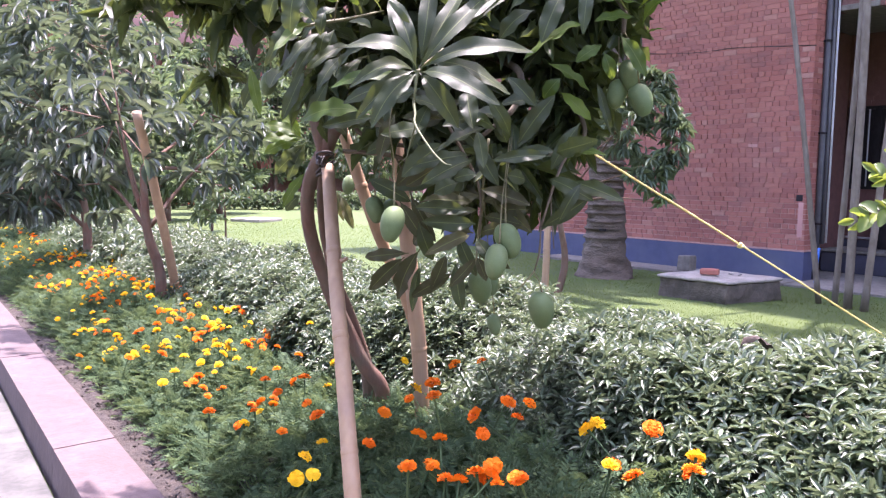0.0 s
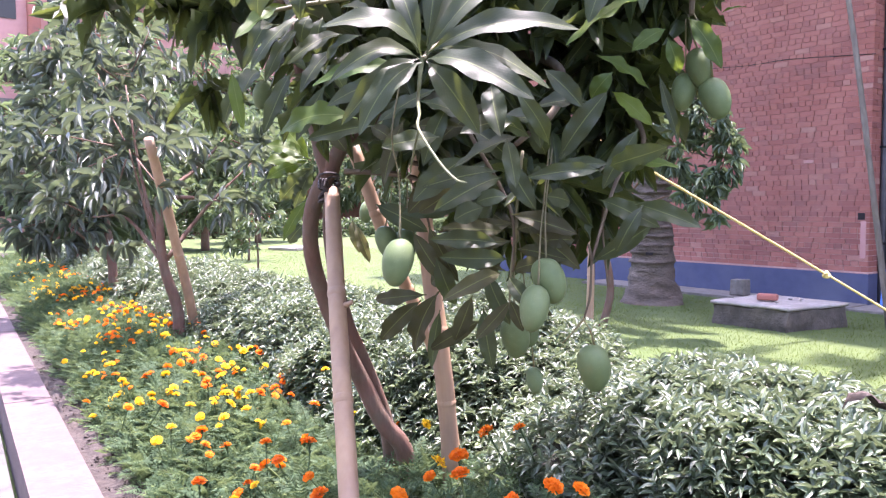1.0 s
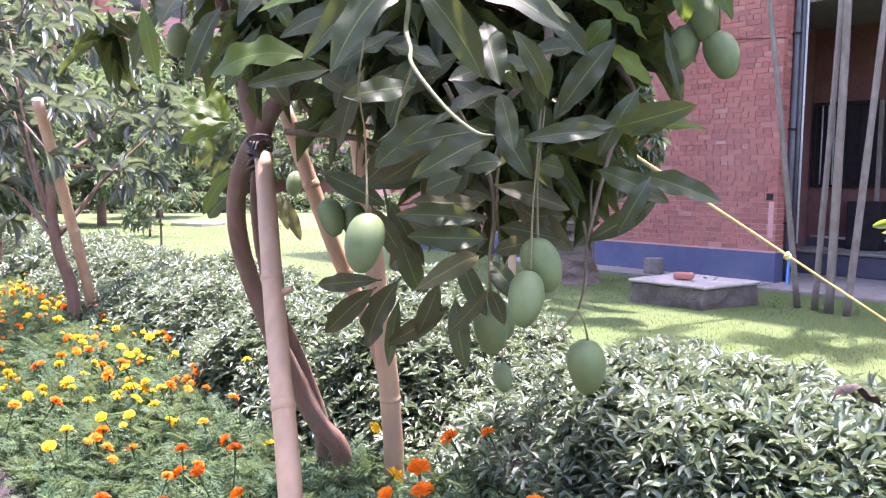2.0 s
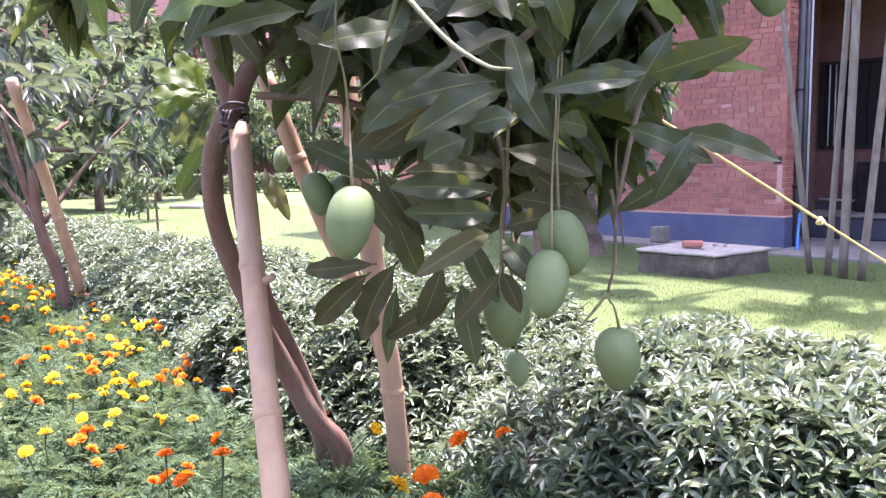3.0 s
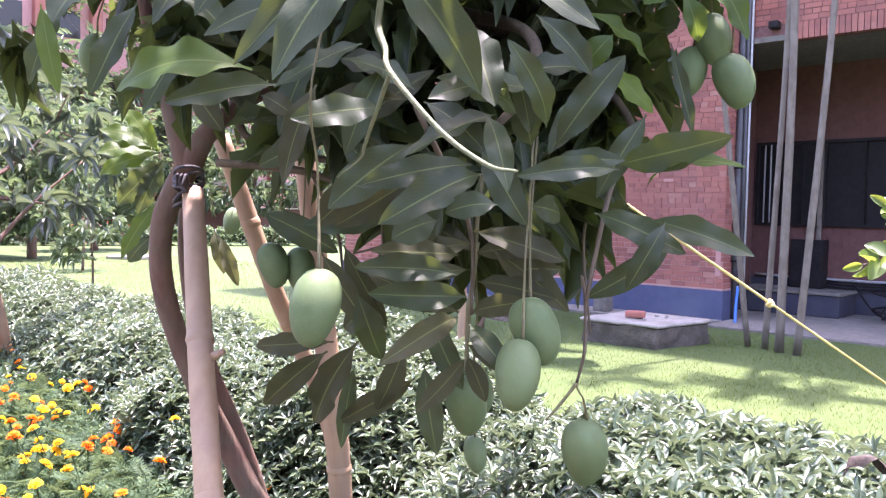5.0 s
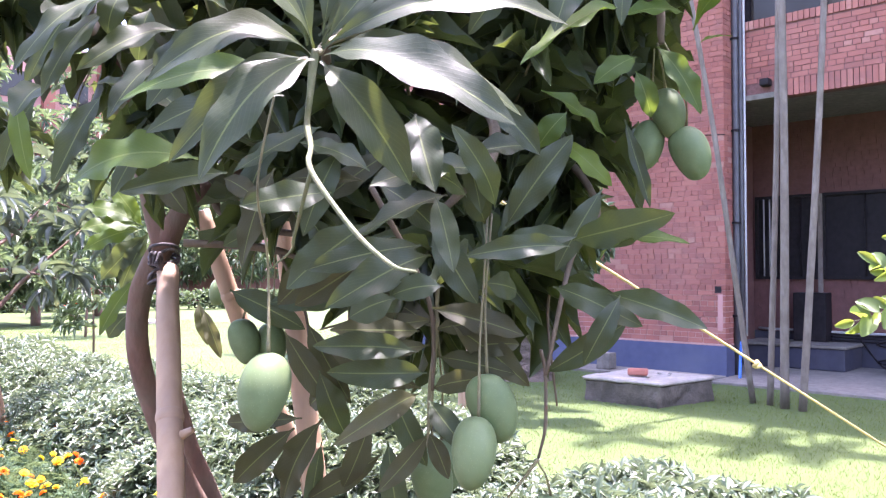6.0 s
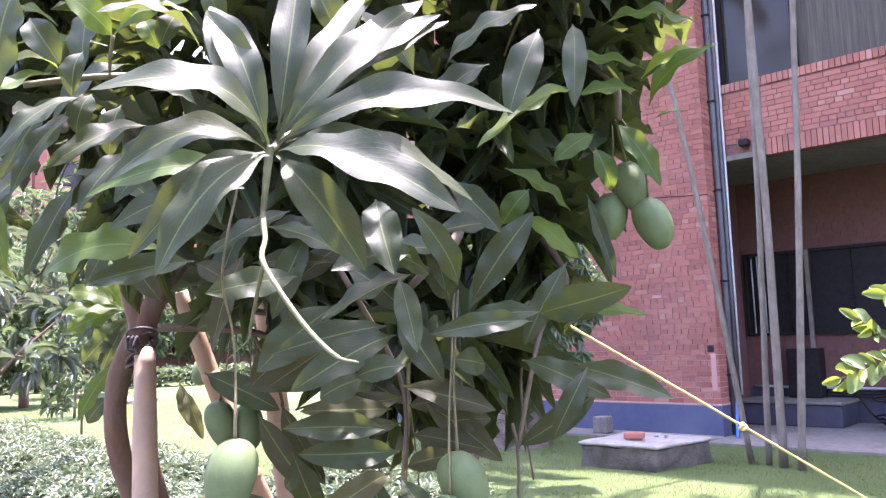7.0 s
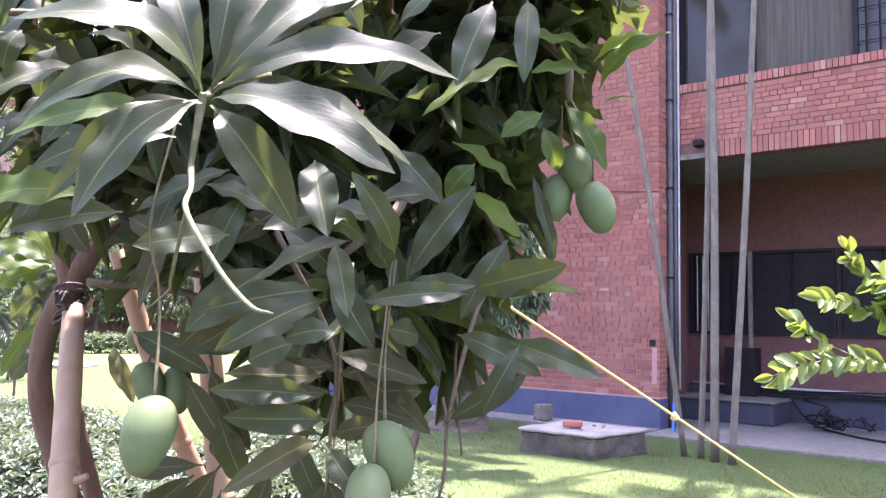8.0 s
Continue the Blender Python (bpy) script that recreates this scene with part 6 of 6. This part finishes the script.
part("stem", tube("stem", [(6.95, 0.15, -0.02), (6.93, 0.18, 0.7), (6.86, 0.27, 1.4), (6.80, 0.33, 2.0)], [0.022, 0.018, 0.013, 0.007], M_GREYPOLE, 9, 8, 0.1), shrub)
LEAFLET = leaf_grid(5, 2, oval, 0.25, 0.0, 0, 0.12)
leaflet_meshes = [mesh_of("leaflet", LEAFLET[0], LEAFLET[1], m, True, LEAFLET[2]) for m in (M_SPRIG, M_SPRIG)]


def sprig(points, n, size, seed):
    g = np.random.default_rng(seed)
    a, b = np.array(points[-2]), np.array(points[-1])
    points = list(points[:-1]) + [tuple(b - (b - a) / np.linalg.norm(b - a) * size * 0.9)]
    s = part("sprig", tube("sprig", points, [0.006, 0.004, 0.002], M_STALK, 6, 8), shrub)
    path = spline(points, 20)
    for i in range(n):
        a = 0.30 + 0.70 * i / (n - 1)
        k = min(len(path) - 2, int(a * (len(path) - 1)))
        p, d = path[k], path[k + 1] - path[k]
        d /= np.linalg.norm(d)
        side = np.cross(d, (0, 0, 1.0))
        side /= np.linalg.norm(side)
        for sg in ((-1, 1) if i < n - 1 else (0,)):
            y = d * (0.75 if sg else 1.0) + side * sg * 0.75 + np.array((0, 0, 0.75 * sg * (1 if g.random() < 0.85 else -1) + g.uniform(-0.2, 0.2))) * (1 if sg else 0)
            rot = frames_from(y[None], np.array(((g.normal(-0.8, 0.5), g.normal(-0.4, 0.5), g.normal(0.4, 0.4)),)))[0]
            l = size * g.uniform(0.6, 1.05)
            ob = new("leaflet", leaflet_meshes[0 if g.random() < 0.6 else 1])
            ob.parent = s
            ob.matrix_basis = Matrix.Translation(Vector(p)) @ Matrix(rot.tolist()).to_4x4() @ Matrix.Diagonal((l * g.uniform(0.22, 0.33), l, l, 1))


sprig([(6.90, 0.22, 1.30), (6.63, 0.572, 1.40), (6.325, 0.971, 1.267)], 13, 0.125, 1)
sprig([(6.85, 0.28, 1.45), (6.643, 0.518, 1.648), (6.448, 0.752, 1.711)], 11, 0.12, 2)
sprig([(6.82, 0.31, 1.70), (6.65, 0.491, 1.80), (6.538, 0.589, 2.036)], 11, 0.115, 3)
sprig([(6.639, 0.551, 1.407), (6.456, 0.690, 1.502), (6.383, 0.846, 1.642)], 8, 0.115, 20)
sprig([(6.848, 0.265, 1.499), (6.679, 0.367, 1.722), (6.731, 0.484, 1.915)], 10, 0.115, 21)
sprig([(6.841, 0.243, 1.697), (6.709, 0.297, 1.918), (6.733, 0.317, 2.115)], 8, 0.115, 22)
sprig([(6.852, 0.251, 1.556), (6.689, 0.358, 1.694), (6.753, 0.481, 1.742)], 9, 0.115, 23)
sprig([(6.868, 0.244, 1.471), (6.736, 0.322, 1.541), (6.706, 0.443, 1.540)], 7, 0.115, 24)
sprig([(6.80, 0.33, 1.95), (6.75, 0.2, 2.2), (6.7, 0.0, 2.3)], 8, 0.09, 4)
sprig([(6.86, 0.27, 1.40), (6.75, 0.1, 1.6), (6.6, -0.1, 1.65)], 8, 0.09, 5)

# ---- grass ----
lawn_grass = thing("lawn_grass", "short bright green grass blades of the lawn", "grass", (8, 5, 0), kind="stuff")
BLADE = (np.array([(-1, 0, 0), (1, 0, 0), (0.55, 0.6, 0.02), (-0.55, 0.6, 0.02), (0.1, 1, 0.12), (-0.1, 1, 0.12)], float), np.array([(0, 1, 2, 3), (3, 2, 4, 5)]), np.array([(0.2, 0)] * 6, float))
g = np.random.default_rng(77)
for x0, x1, y0, y1, n, l in ((5.2, 13.4, -1.5, 9.5, 135000, 0.040), (5.6, 16.0, 9.5, 24.0, 70000, 0.05)):
    x, y = g.uniform(x0, x1, n), g.uniform(y0, y1, n)
    keep = ~((x > 10.55) & (x < 11.66) & (y > 3.95) & (y < 5.05)) & ~((x > 12.95) & (y < 9.5)) & (x > 5.3 + 0.085 * (y - 2))
    worn = np.array([noise.noise(Vector((a * 1.3, b * 1.3, 2.0))) + 0.5 * noise.noise(Vector((a * 4.1, b * 4.1, 6.0))) for a, b in zip(x, y)])
    keep &= worn > g.uniform(-0.9, -0.1, n) - 0.25 * (x < 9)
    x, y = x[keep], y[keep]
    n = len(x)
    ydir = np.stack([g.normal(0, 1.3, n), g.normal(0, 1.3, n), np.ones(n)], 1)
    hint = np.tile((0.0, 0.0, 1.0), (n, 1)) + g.normal(0, 0.3, (n, 3))
    ln = l * g.uniform(0.5, 1.3, n)
    part("blades", cloud("blades", BLADE, frames_from(ydir, hint), np.stack([x, y, np.full(n, -0.008)], 1), np.stack([np.full(n, l * 0.07), ln, ln], 1), M_GRASS), lawn_grass, kind="stuff")


# ---- bricks ----
def brick_course(x_face, y0, y1, z, headers):
    """(centre y, length) of the bricks of one course."""
    y, l = y0, 0.115 if headers else 0.24
    out = []
    first = True
    while y < y1 - 0.03:
        w = l
        if first:
            w = 0.06 + (0.11 if headers else 0.18) * ((round(z / 0.08) * 0.381) % 1.0)
        first = False
        w = min(w, y1 - y)
        out.append((y + w / 2, w - 0.011))
        y += w
    return out


def lay_bricks(x_face, y0, y1, z0, z1, near, bond=3):
    """Bricks of a wall facing -x. Those in the stretch near = (y0, y1, z0, z1) become parts, the rest one mesh."""
    local = random.Random(int(z0 * 100 + y1))
    own, rest = [], []
    n = int((z1 - z0) / 0.08)
    for i in range(n):
        z = z0 + 0.08 * i
        for c, l in brick_course(x_face, y0, y1, z, i % bond == 1):
            dx = local.uniform(-0.003, 0.004)
            lo = (x_face + dx - 0.004, c - l / 2, z + 0.005 + local.uniform(-0.001, 0.001))
            hi = (x_face + 0.08, c + l / 2, z + 0.075)
            (own if near[0] < c < near[1] and near[2] < z < near[3] else rest).append((lo, hi))
    return own, rest


def brick_wall(x_face, y0, y1, z0, z1, near, limit=300, mat=None):
    own, rest = lay_bricks(x_face, y0, y1, z0, z1, near)
    rest += own[limit:]
    cache = {}
    org = Vector(building.location)
    for lo, hi in own[:limit]:
        key = round(hi[1] - lo[1], 2)
        if key not in cache:
            cache[key] = box("brick", (0, -key / 2, 0), (0.08, key / 2, 0.07), M_BRICK)
        ob = new("brick", cache[key])
        ob.parent = building
        ob.location = Vector((lo[0], (lo[1] + hi[1]) / 2, lo[2])) - org
    v, q = joined([box_data(lo, hi) for lo, hi in rest])
    part("brickwork", mesh_of("brickwork", v, q, mat or M_BRICK), building, kind="stuff")


brick_wall(WX, WY, 13.2, PL + 0.025, 15.9, (4.5, 7.4, 0.4, 2.4), 300)
brick_wall(BX, -8.0, 4.55, BZ + 0.24, SZ - 0.13, (9, 9, 9, 9), 0)
brick_wall(BX, -8.0, WY, 7.61, 15.9, (9, 9, 9, 9), 0)
# porch bricks in the same maroon, with the shade put into the colour
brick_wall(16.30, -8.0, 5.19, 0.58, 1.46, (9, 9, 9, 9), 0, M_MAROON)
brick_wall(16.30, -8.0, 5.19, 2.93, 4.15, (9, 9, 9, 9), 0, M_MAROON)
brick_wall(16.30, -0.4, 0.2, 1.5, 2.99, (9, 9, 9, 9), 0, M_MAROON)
# soldier courses at the parapet's foot and head, and the bricks of the corner's return
soldiers, local = [], random.Random(4)
y = WY - 0.01
while y > -8:
    d = local.uniform(-0.006, 0.005)
    if y < 3.86:
        soldiers.append(box_data((BX - 0.012 + d, y - 0.068, BZ - 0.01), (BX + 0.1, y, BZ + 0.232)))
    soldiers.append(box_data((BX - 0.022 + d, y - 0.068, SZ - 0.125), (BX + 0.2, y, SZ + 0.006)))
    y -= 0.08
part("soldier_course", mesh_of("soldier_course", *joined(soldiers), M_BRICK), building, "upright brick edge course", kind="stuff")
returns = []
for i in range(int((TOP - PL) / 0.08) - 1):
    z = PL + 0.03 + 0.08 * i
    for a, b in ((0.0, 0.235), (0.246, 0.37)) if i % 2 else ((0.0, 0.115), (0.126, 0.37)):
        returns.append(box_data((WX + a + 0.002, WY - 0.004 + local.uniform(-0.003, 0.003), z), (WX + b, WY + 0.05, z + 0.07)))
part("corner_bricks", mesh_of("corner_bricks", *joined(returns), M_BRICK), building, kind="stuff")
